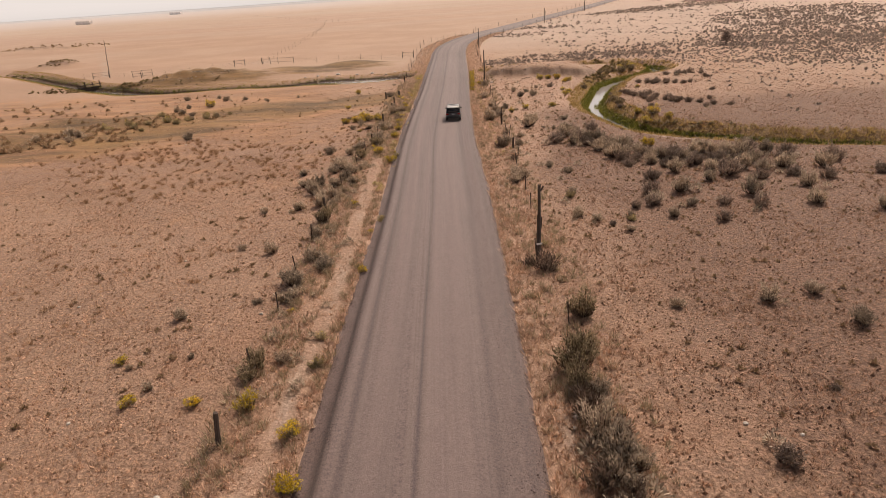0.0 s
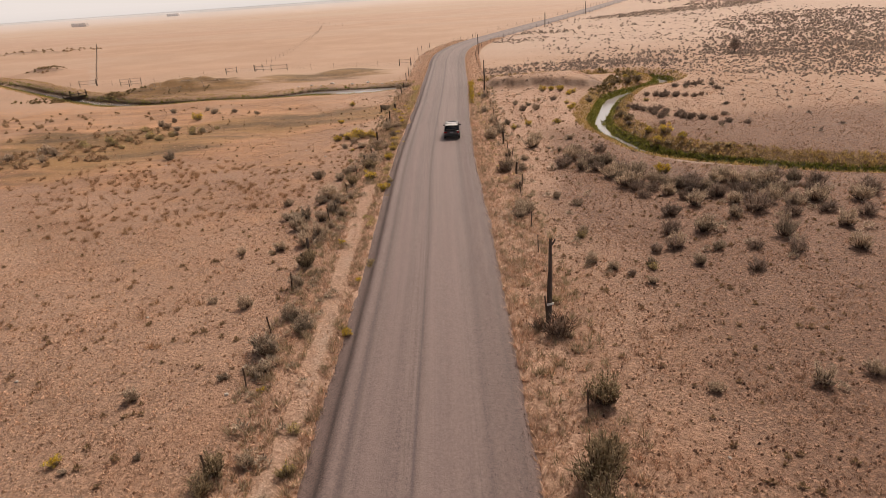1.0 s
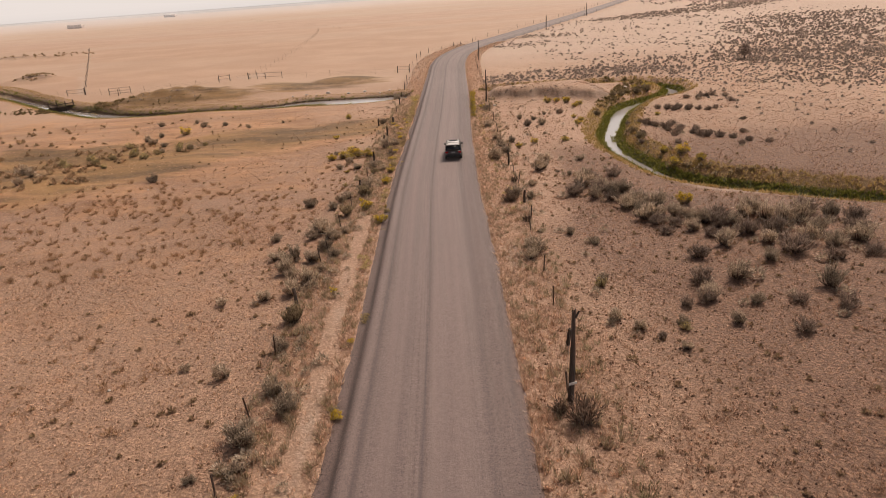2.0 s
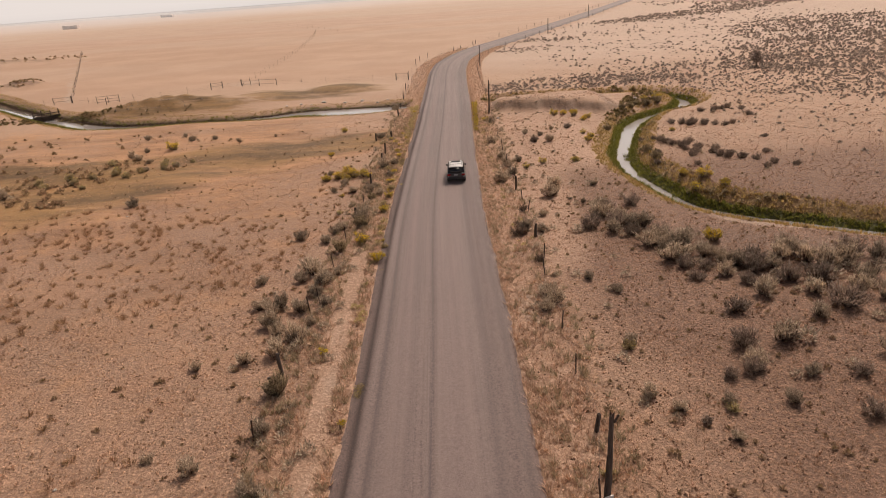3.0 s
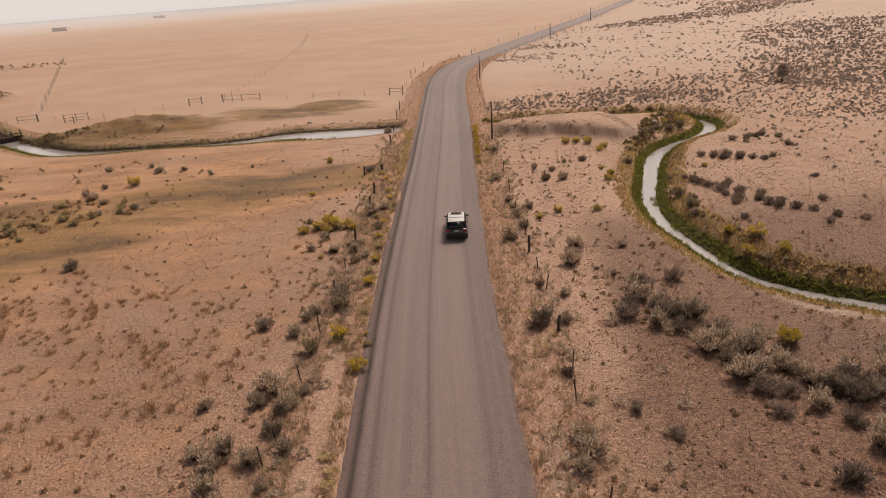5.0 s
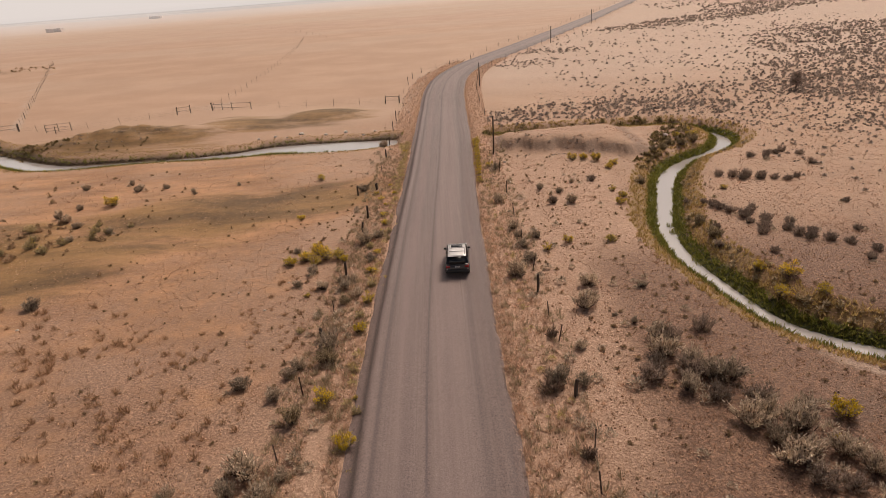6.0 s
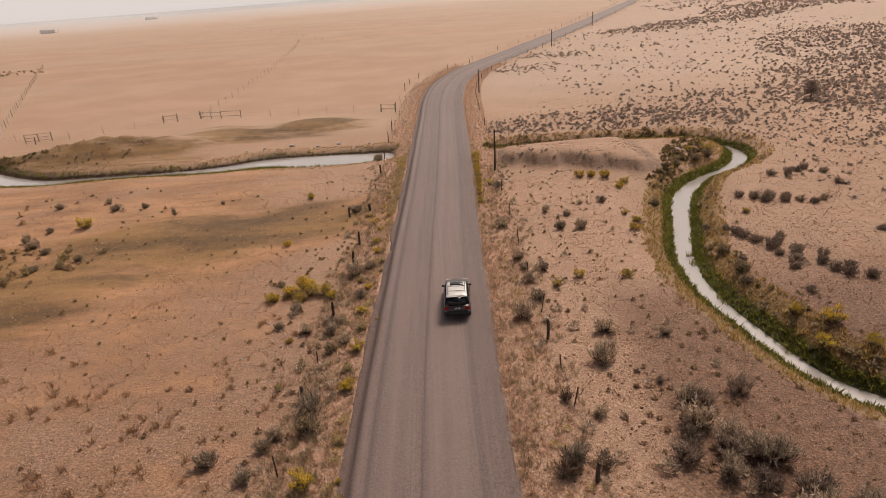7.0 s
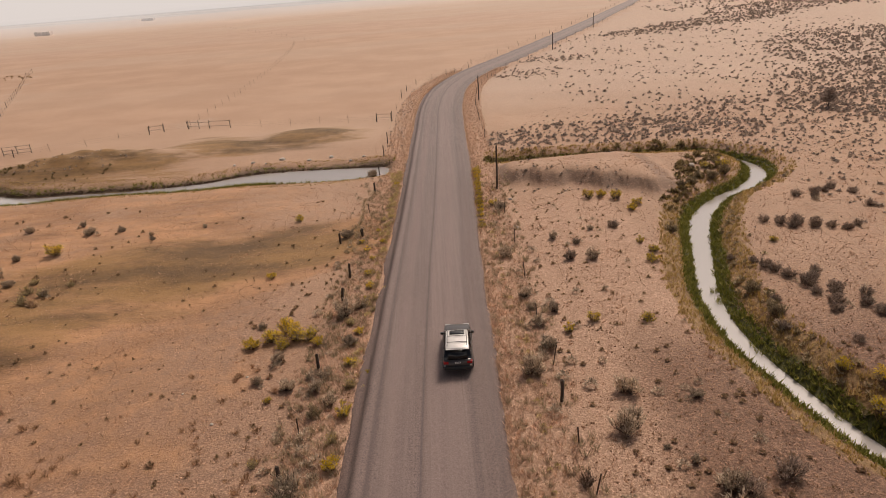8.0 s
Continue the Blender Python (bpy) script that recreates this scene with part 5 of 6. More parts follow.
# low clods and tussocks
for name, seed, count, mat, right in (("straw_tussocks", 91, 60000, TUSSOCK, False), ("brown_tussocks", 92, 42000, UMBER, True)):
    tx, ty, rng = strewn(seed, count, -62, 62, -6, 118, 1.0)
    if right:
        on = (tx > 4) & (rng.uniform(0, 1, len(tx)) < (0.35 + 0.65 * ease(6, 12, tx)) * (1 - 0.9 * ease(44, 66, ty) * (tx < 19)))
    else:
        dm, wm = nearest(tx, ty, MEADOW)
        on = (rng.uniform(0, 1, len(tx)) > 0.75 * ease(6, 14, tx) * (1 - 0.7 * ease(48, 70, ty))) & (dm > wm * 0.8) & ((tx > -9) | (ty < 52 + 6 * np.sin(0.3 * tx)) | (rng.uniform(0, 1, len(tx)) < 0.3))
    clear = np.minimum(nearest(tx, ty, PATH_WORN)[0], nearest(tx, ty, PATH_CREEK)[0])
    on &= (clear > 0.5) & ((ty < 100) | (tx > -60))
    tx, ty = tx[on], ty[on]
    tr = rng.uniform(0.03, 0.1, len(tx))
    pebbles(name, tx, ty, ground_z(tx, ty) + 0.01, tr, mat, seed + 5, "low rounded tussocks of cropped dry grass", "grass")

# taller bunch grass between the left fence and the road
rng = np.random.RandomState(95)
by = 4 + 108 * rng.uniform(0, 1, 2000)
bx = np.interp(by, ROAD_LINE[:, 1], ROAD_LINE[:, 0]) + np.where(rng.uniform(0, 1, 2000) < 0.65, -1, 1) * rng.uniform(4.35, 8.2, 2000)
on = nearest(bx, by, PATH_WORN)[0] > 0.5
bx, by = bx[on], by[on]
blades("bunch_grass", bx, by, rng.uniform(0.2, 0.42, len(bx)), rng.uniform(0.03, 0.05, len(bx)), 26, BUNCH, 96, "grey-tan bunch grass between fence and road", "grass", 0.7)

rng = np.random.RandomState(81)
n = 17000
py = -8 + 124 * rng.uniform(0, 1, n) ** 1.5
side = np.where(rng.uniform(0, 1, n) < 0.62, -1, 1)
ps = np.where(side < 0, -4.35 + 1.0 * rng.uniform(0, 1, n) ** 1.1, 3.95 - 1.5 * rng.uniform(0, 1, n) ** 2.4)
px = np.interp(py, ROAD_LINE[:, 1], ROAD_LINE[:, 0]) + ps
pz = road_top(py) + 0.09 * (1 - (ps / 4.0) ** 2) + 0.11 * np.exp(-((ps + 3.35) / 0.25) ** 2) + 0.05 * np.exp(-((ps - 3.3) / 0.35) ** 2) - 0.12 * ease(3.5, 3.8, -ps) - 0.2 * ease(4.3, 4.6, -ps) - 0.26 * ease(3.9, 4.25, ps) + 0.003
pebbles("loose_gravel", px, py, pz, rng.uniform(0.01, 0.034, n), STONE, 82, "loose dark gravel along the road edges")


# ---- fences and poles ----
def wood_post(tall, r, seed, material=POST_WOOD):
    """A weathered round post, a little crooked, with a worn top."""
    rng = random.Random(seed)
    bm = bmesh.new()
    sides, rings = 8, []
    for k, f in enumerate((-0.25, 0.0, 0.4, 0.75, 0.97, 1.0)):
        cx, cy = 0.02 * math.sin(seed + 3 * f), 0.02 * math.cos(2 * seed + 4 * f)
        rr = r * (1.05 - 0.12 * f) * (0.8 if f == 1.0 else 1)
        rings.append([bm.verts.new((cx + rr * math.cos(i * math.tau / sides) * rng.uniform(0.9, 1.1), cy + rr * math.sin(i * math.tau / sides) * rng.uniform(0.9, 1.1),
                                    f * tall + (rng.uniform(-0.03, 0.03) if f > 0.9 else 0))) for i in range(sides)])
    for a, b in zip(rings, rings[1:]):
        for i in range(sides):
            bm.faces.new((a[i], a[(i + 1) % sides], b[(i + 1) % sides], b[i]))
    bm.faces.new(rings[-1])
    me = bpy.data.meshes.new("post")
    bm.to_mesh(me)
    bm.free()
    me.materials.append(material)
    return me


def steel_post(tall):
    bm = bmesh.new()
    box(bm, (-0.032, -0.007, -0.3), (0.032, 0.007, tall))
    box(bm, (-0.007, 0.007, -0.3), (0.007, 0.055, tall))
    for k in range(5):
        box(bm, (-0.012, -0.014, 0.2 + 0.2 * k), (0.012, -0.005, 0.225 + 0.2 * k))
    me = bpy.data.meshes.new("steel_post")
    bm.to_mesh(me)
    bm.free()
    me.materials.append(STEEL_POST)
    return me


WOOD = [wood_post(1.25, 0.095, i + 1) for i in range(4)]
GREY = [wood_post(1.25, 0.09, i + 21, GREY_WOOD) for i in range(3)]
STEEL = steel_post(1.2)


def fence(posts, label, wires=(0.35, 0.65, 0.95), lean=5.0, seed=1, sides=3):
    """Posts of wood ('w') or steel ('s') with strands of wire between them, as one thing."""
    rng = random.Random(seed)
    x0, y0 = posts[0][:2]
    root = thing("fence", pose(x0, y0, height(x0, y0)), label, "fence")
    back = root.matrix_basis.inverted()
    tops = []
    for x, y, kind, scale in posts:
        z = height(x, y)
        ob = part("post", rng.choice(WOOD) if kind == "w" else STEEL, None, root, "dark weathered wooden post" if kind == "w" else "thin rusted steel post")
        m = pose(x, y, z, rng.uniform(-lean, lean), rng.uniform(-lean, lean), rng.uniform(0, 360))
        slim = 0.6 if y > 112 else 1.0
        ob.matrix_basis = back @ m @ Matrix.Diagonal((slim, slim, scale, 1))
        tops.append(m)
    for h in wires:
        bm = bmesh.new()
        for a, b in zip(tops, tops[1:]):
            p, q = back @ (a @ Vector((0.03, 0, h))), back @ (b @ Vector((0.03, 0, h)))
            mid = (p + q) / 2 - Vector((0, 0, 0.03 + 0.004 * (q - p).length))
            tube(bm, p, mid, 0.004, 0.004, sides, False)
            tube(bm, mid, q, 0.004, 0.004, sides, False)
        part("wire", bm, WIRE, root)
    return root


fence([(-8.6, 4, "w", 1), (-8.6, 9.5, "s", 1), (-8.7, 15.2, "w", 1.1), (-8.8, 20.0, "s", 0.95), (-8.9, 25.4, "s", 0.85), (-9.0, 30.2, "s", 0.9), (-9.0, 35.3, "s", 0.9), (-9.1, 39.0, "w", 0.62), (-8.85, 40.3, "w", 1.0),
       (-8.6, 47.0, "s", 0.9), (-8.3, 48.5, "s", 0.8), (-8.1, 53.5, "s", 0.9), (-7.9, 58.9, "s", 1.05), (-7.9, 65.2, "w", 0.6), (-7.5, 68.5, "s", 0.8), (-7.35, 74.5, "w", 1.0), (-7.0, 84.2, "w", 0.85),
       (-6.9, 88.3, "w", 1.05), (-6.7, 97.6, "w", 0.6)], "old wire fence of mixed wooden and steel posts", lean=6, seed=4)
fence([(-8.7, 96.6, "w", 0.85), (-6.7, 97.6, "w", 0.62), (-6.5, 104, "s", 0.9), (-6.4, 111.3, "w", 0.95), (-6.4, 119.0, "w", 1.1), (-6.3, 127.6, "w", 1.2), (-6.1, 134.5, "w", 1.35), (-6.2, 149.5, "w", 1.4),
       (-5.6, 159, "s", 1), (-5.0, 170.4, "w", 1.35), (-4.2, 179.0, "w", 1.1), (-2.3, 187.9, "w", 1.0), (1.4, 194, "s", 1), (5.0, 199.3, "w", 1.05), (7.1, 201.6, "w", 1.0), (11.1, 209.1, "w", 1.1)],
      "wire fence with wooden posts beside the gravel bend", seed=5)
fence([(5.2, 6, "s", 1), (5.3, 14, "s", 1), (5.3, 22.3, "s", 1.0), (5.0, 30.6, "s", 0.9), (5.8, 34.5, "w", 0.75), (5.8, 38.8, "s", 1.0), (6.0, 43.2, "s", 0.95), (6.2, 50.2, "s", 1.0), (6.6, 53.1, "s", 0.85), (6.6, 57.1, "w", 0.85),
       (6.8, 62.6, "s", 1.0), (6.8, 66.0, "s", 0.9), (6.7, 69.6, "w", 1.1), (6.9, 73.2, "s", 1.2), (6.9, 79, "s", 1), (7.1, 85.8, "s", 1.1), (7.2, 93.0, "s", 1.1), (7.3, 101, "s", 1), (7.5, 109.5, "w", 1)],
      "sagging wire fence on thin rusted steel posts", lean=7, seed=6)


def road_side(y, off):
    i = np.interp(y, ROAD_LINE[:, 1], ROAD_LINE[:, 0])
    sl = np.interp(y + 1, ROAD_LINE[:, 1], ROAD_LINE[:, 0]) - i
    k = math.hypot(1, sl)
    return float(i + off / k), float(y - off * sl / k)


def run(y0, y1, gap, off, kinds="sw"):
    """Post places along the road, at a distance from its middle that goes from off[0] to off[1]."""
    out, y, k = [], y0, 0
    while y < y1:
        f = (y - y0) / (y1 - y0)
        x, yy = road_side(y, off[0] + (off[1] - off[0]) * min(1, f * 2.5))
        out.append((x, yy, kinds[k % len(kinds)], 1.0))
        y += gap
        k += 1
    return out


fence([(7.5, 109.5, "w", 1.1), (8.2, 118, "s", 1)] + run(126, 215, 4.0, (6.9, 6.4), "ssw"), "wire fence on close-set posts inside the bend", (0.4, 0.9), seed=7)
fence(run(215, 470, 6.5, (6.4, 6.2), "sw"), "far wire fence along the straight gravel road", (0.4, 0.9), seed=8)
fence(run(213, 470, 9.0, (-6.4, -6.0), "ws"), "far wire fence between road and plain", (0.4, 0.9), seed=9)
fence([(-6.1, 149.6, "w", 1.2), (-8.8, 150.0, "w", 1.2), (-13.7, 150.8, "s", 1.1), (-18.7, 151.2, "s", 1.1), (-23.9, 152.0, "s", 1.1), (-29.3, 153.1, "s", 1.1), (-35.0, 154.1, "w", 1.1)],
      "wire fence along the edge of the cropped plain", seed=10)
fence([(-43.0, 155.6, "w", 1.2), (-46.8, 154.3, "w", 1.2), (-48.9, 153.0, "w", 1.2), (-53.3, 150.6, "s", 1.1), (-57.9, 148.4, "s", 1.1), (-62.5, 145.6, "s", 1.1), (-67.2, 143.4, "w", 1.1),
       (-72.5, 146.8, "s", 1.1), (-76.8, 148.4, "w", 1.2), (-82, 147.2, "s", 1.1), (-88, 146.6, "s", 1.1)], "old fence of wood and steel posts over the creek", seed=11)
fence([(-43.0 - 0.012 * k * k, 157 + 5.2 * k, "s", 1.1) for k in range(34)], "thin fence running away over the plain", (0.5, 0.95), seed=12)
fence([(-76.8 - 0.497 * 4.2 * k, 148.6 + 4.2 * k, "sw"[k % 3 == 0], 1.15) for k in range(34)], "fence beside a dirt track over the plain", (0.5, 0.95), seed=13)
fence([(-46 - 0.47 * k * 10, 330 + 10 * k, "s", 1.3) for k in range(24)], "far fence line crossing the plain", (0.9,), seed=14)


def rail_gate(a, b, tall, label, rails=(0.25, 0.6, 1.0), middle=True):
    """Two heavy posts with timber rails between them."""
    ax, ay = a
    root = thing("corral_gate", pose(ax, ay, height(ax, ay)), label, "gate")
    back = root.matrix_basis.inverted()
    ends = [a, b] + ([((a[0] + b[0]) / 2, (a[1] + b[1]) / 2)] if middle else [])
    for i, (x, y) in enumerate(ends):
        ob = part("post", GREY[i], None, root)
        ob.matrix_basis = back @ pose(x, y, height(x, y), 0, 0, 60 * i) @ Matrix.Diagonal((0.8, 0.8, tall / 1.25, 1))
    for h in rails:
        bm = bmesh.new()
        p = back @ Vector((a[0], a[1], height(*a) + h * tall))
        q = back @ Vector((b[0], b[1], height(*b) + h * tall))
        tube(bm, p, q, 0.042, 0.034, 6)
        part("rail", bm, GREY_WOOD, root)
    return root


rail_gate((-43.0, 155.9), (-38.9, 154.8), 1.5, "weathered timber corral gate at the plain's edge", (0.3, 0.75))
rail_gate((-38.9, 154.8), (-35.0, 154.1), 1.4, "weathered timber rail panel beside the corral", (0.3, 0.9), False)
rail_gate((-48.9, 152.9), (-46.8, 154.1), 1.4, "short timber brace panel in the fence", (0.45, 0.9), False)
rail_gate((-69.9, 145.2), (-65.5, 145.6), 1.5, "timber gate panel above the creek mound", (0.2, 0.55, 0.92))
rail_gate((-8.7, 150.1), (-6.2, 149.5), 1.4, "timber brace panel at the fence corner", (0.45, 0.9), False)
rail_gate((-80.2, 147.6), (-76.9, 148.4), 1.4, "timber brace panel by the creek", (0.4, 0.9), False)


def headgate(x, y, turn):
    """A low dark timber gate over the ditch: posts, cross beams and boards."""
    root = thing("headgate", pose(x, y, WATER, 0, 0, turn), "low dark timber headgate over the creek", "gate")
    for k, u in enumerate((-2.2, -0.75, 0.75, 2.2)):
        ob = part("post", WOOD[k], None, root)
        ob.matrix_basis = pose(u, 0, 0, 0, 0, 70 * k) @ Matrix.Diagonal((1.1, 1.1, 1.5 + 0.15 * (k % 2), 1))
    for h in (0.75, 1.35):
        bm = bmesh.new()
        tube(bm, (-2.5, -0.1, h), (2.5, -0.1, h + 0.05), 0.08, 0.07, 8)
        part("beam", bm, POST_WOOD, root)
    for k in range(3):
        bm = bmesh.new()
        box(bm, (-2.15 + 1.46 * k, 0.08, -0.3), (-0.8 + 1.46 * k, 0.14, 0.95 - 0.12 * (k % 2)), 0.01)
        part("board", bm, POST_WOOD, root)
    return root


headgate(-75.5, 136.2, 42)


def utility_pole(x, y, tall, r, lean, label, tag=False, jagged=False):
    root = thing("utility_pole", pose(x, y, height(x, y), *lean), label, "pole", "utility poles along the road")
    rng = random.Random(int(100 * tall))
    bm = bmesh.new()
    sides, rings = 12, []
    for f in (-0.1, 0, 0.15, 0.35, 0.55, 0.75, 0.92, 1.0):
        rr = r * (1.1 - 0.3 * f)
        rings.append([bm.verts.new((0.03 * math.sin(5 * f) + rr * math.cos(i * math.tau / sides) * rng.uniform(0.93, 1.07), rr * math.sin(i * math.tau / sides) * rng.uniform(0.93, 1.07),
                                    f * tall + (rng.uniform(-0.22, 0.1) if jagged and f == 1.0 else 0))) for i in range(sides)])
    for a, b in zip(rings, rings[1:]):
        for i in range(sides):
            bm.faces.new((a[i], a[(i + 1) % sides], b[(i + 1) % sides], b[i]))
    bm.faces.new(rings[-1])
    part("shaft", bm, POST_WOOD, root)
    if jagged:
        bm = bmesh.new()
        tube(bm, (0.0, -r * 0.9, tall * 0.93), (0.16, -r, tall * 0.99), 0.05, 0.035, 6)
        part("broken_peg", bm, POST_WOOD, root)
        bm = bmesh.new()
        tube(bm, (-r - 0.03, 0, 0.1), (-r + 0.0, 0, tall * 0.62), 0.035, 0.025, 6)
        part("side_brace", bm, POST_WOOD, root, "split timber brace strapped to the pole")
    if tag:
        bm = bmesh.new()
        box(bm, (-0.2, -r - 0.05, 1.02), (0.16, -r - 0.012, 1.13), 0.008)
        part("tag", bm, WHITE, root, "white board nailed to the pole")
    return root


utility_pole(5.0, 29.8, 4.45, 0.1, (-1.5, 2.2, 20), "short dark broken utility pole with a white board", True, True)
utility_pole(7.4, 108.8, 4.95, 0.095, (0, 1.6, 0), "dark weathered utility pole by the creek")
utility_pole(9.8, 162.0, 4.6, 0.105, (0, 0.6, 40), "dark weathered utility pole inside the bend")
utility_pole(37.3, 232.8, 4.8, 0.14, (0, 0.6, 80), "far dark utility pole along the road")
utility_pole(65.9, 299.9, 5.2, 0.15, (0, 0.3, 120), "far dark utility pole along the road")


# ---- far things ----
def hay_stack(x, y, w, d, h, turn):
    root = thing("hay_stack", pose(x, y, height(x, y) - 0.1, 0, 0, turn), "far stack of old hay bales coloured paler for haze", "hay stack", "far hay stacks")
    n = max(3, int(w / 3))
    for k in range(n):
        for lev in range(2):
            bm = bmesh.new()
            u = -w / 2 + k * w / n
            box(bm, (u + 0.05, -d / 2, lev * h / 2), (u + w / n - 0.05, d / 2 - 0.3 * lev, (lev + 1) * h / 2 - 0.04 + 0.15 * math.sin(2.1 * k + lev)), 0.15)
            part("bale", bm, HAY, root)
    return root


hay_stack(-361, 685, 14, 7, 3.6, 5)
hay_stack(-374, 965, 16, 7, 3.4, 0)


def lone_tree(x, y, tall):
    rng = np.random.RandomState(12)
    root = thing("small_tree", pose(x, y, height(x, y)), "lone small brown-leaved tree among grey sagebrush", "tree")
    bm = bmesh.new()
    tube(bm, (0, 0, -0.2), (0.1, 0, tall * 0.45), 0.13, 0.09, 8)
    tube(bm, (0.1, 0, tall * 0.45), (0.02, 0.1, tall * 0.85), 0.09, 0.03, 8)
    for k in range(9):
        a, z = k * 2.4, tall * (0.2 + 0.07 * k)
        tube(bm, (0.08, 0, z), (0.08 + 0.8 * math.cos(a), 0.8 * math.sin(a), z + 0.35), 0.04, 0.012, 5)
    part("trunk", bm, BARK, root)
    v, q = [], []
    for k in range(1000):
        z = rng.uniform(0.32, 1.0)
        r = 0.95 * math.sqrt(max(0.0, 1 - ((z - 0.64) / 0.38) ** 2)) * rng.uniform(0.3, 1.1) + 0.03
        a = rng.uniform(0, 6.283)
        if math.sin(3 * a + 9 * z) > 0.7:
            continue
        c = np.array([r * math.cos(a), r * math.sin(a), z * tall])
        d, e = rng.normal(0, 0.11, 3), rng.normal(0, 0.08, 3)
        i = len(v)
        v += [tuple(c - d), tuple(c + e), tuple(c + d), tuple(c - e)]
        q.append((i, i + 1, i + 2, i + 3))
    part("crown", mesh_of("crown", v, q, SCRUB), None, root)


lone_tree(59.7, 134.6, 2.9)


# ---- reeds standing in the creek ----
def reed_clump(x, y, w, tall, seed):
    rng = np.random.RandomState(seed)
    v, q = [], []
    for k in range(70):
        a, r = rng.uniform(0, 6.283), w * 0.5 * math.sqrt(rng.uniform(0, 1))
        bx, by, l, t = r * math.cos(a), r * math.sin(a), rng.uniform(0.1, 0.5), tall * rng.uniform(0.5, 1.1)
        b = rng.uniform(0, 3.14)
        i = len(v)
        v += [(bx - 0.02 * math.cos(b), by - 0.02 * math.sin(b), -0.4), (bx + 0.02 * math.cos(b), by + 0.02 * math.sin(b), -0.4), (bx + l * t * math.cos(a), by + l * t * math.sin(a), t)]
        q.append((i, i + 1, i + 2))
    ob = new("reed_clump", mesh_of("reed_clump", v, q, SEDGE))
    ob.matrix_basis = pose(x, y, WATER)
    tagged(ob, "dark green reeds standing in the creek", "reeds", "reeds in the creek")


for k, (x, y, w, t) in enumerate([(20.35, 80.9, 0.5, 0.5), (20.6, 81.3, 0.4, 0.4), (20.1, 74.4, 0.6, 0.6), (20.0, 75.2, 0.4, 0.5), (20.7, 82.6, 0.4, 0.5), (-38.5, 119.6, 0.8, 0.3), (-31, 120.4, 0.7, 0.3),
                                  (-7.6, 121.6, 1.0, 0.7), (25.6, 98.8, 0.6, 0.5), (21.0, 67.8, 0.4, 0.4)]):
    reed_clump(x, y, w, t, k)


# ---- stones ----
def rock_mesh(seed):
    rng = random.Random(seed)
    bm = bmesh.new()
    bmesh.ops.create_icosphere(bm, subdivisions=2, radius=0.5)
    for v in bm.verts:
        v.co *= 1 + 0.25 * noise.noise(v.co * 2.3 + Vector((seed, 0, 0)))
        v.co.z *= 0.6
        v.co += Vector([rng.uniform(-0.03, 0.03) for _ in range(3)])
    me = bpy.data.meshes.new("rock")
    bm.to_mesh(me)
    bm.free()
    me.materials.append(PALE_ROCK)
    return me


ROCKS = [rock_mesh(i) for i in range(3)]
for k, (x, y, w) in enumerate([(-9.7, 25.1, 0.22), (4.3, 15.6, 0.35), (4.1, 15.0, 0.22), (10.0, 14.7, 0.2), (10.5, 13.2, 0.22), (11.6, 14.0, 0.18), (-15.2, 17.0, 0.2), (-9.9, 12.6, 0.3), (-20, 27, 0.2),
                               (-16.5, 33, 0.18), (9.6, 19.6, 0.15), (-12.8, 70.4, 0.25), (-12, 75, 0.2), (-15.5, 73.5, 0.18), (8.0, 96.5, 0.35), (8.4, 104.8, 0.5), (-9.2, 128.6, 0.5), (-14, 130, 0.8),
                               (-17, 129.2, 0.7), (-21, 130.2, 0.9), (-25, 129.4, 0.6), (-27.5, 128.8, 0.5), (-23, 128.6, 0.4), (-11, 127.6, 0.5), (-30, 69.5, 0.25), (30, 110.8, 0.8)]):
    rock = new("rock", ROCKS[k % 3])
    rock.matrix_basis = pose(x, y, height(x, y) + 0.12 * w, 0, 0, 47 * k) @ Matrix.Diagonal((w, w * 0.8, w, 1))
    tagged(rock, "pale weathered stone lying in dry grass" if w < 0.4 else "pale boulder near the creek bank", "rock", "scattered pale stones")


# ---- the car ----
def loft(bm, sections, close=True):
    """A skin over cross-sections, each a list of points."""
    rows = [[bm.verts.new(p) for p in s] for s in sections]
    for a, b in zip(rows, rows[1:]):
        for i in range(len(a) - 1):
            bm.faces.new((a[i], a[i + 1], b[i + 1], b[i]))
    if close:
        bm.faces.new(rows[0])
        bm.faces.new(rows[-1][::-1])
    bmesh.ops.recalc_face_normals(bm, faces=bm.faces)
    for q in bm.faces:
        q.smooth = True


def mirrored(points):
    return [(-x, y, z) for x, y, z in points] + [(x, y, z) for x, y, z in reversed(points)]


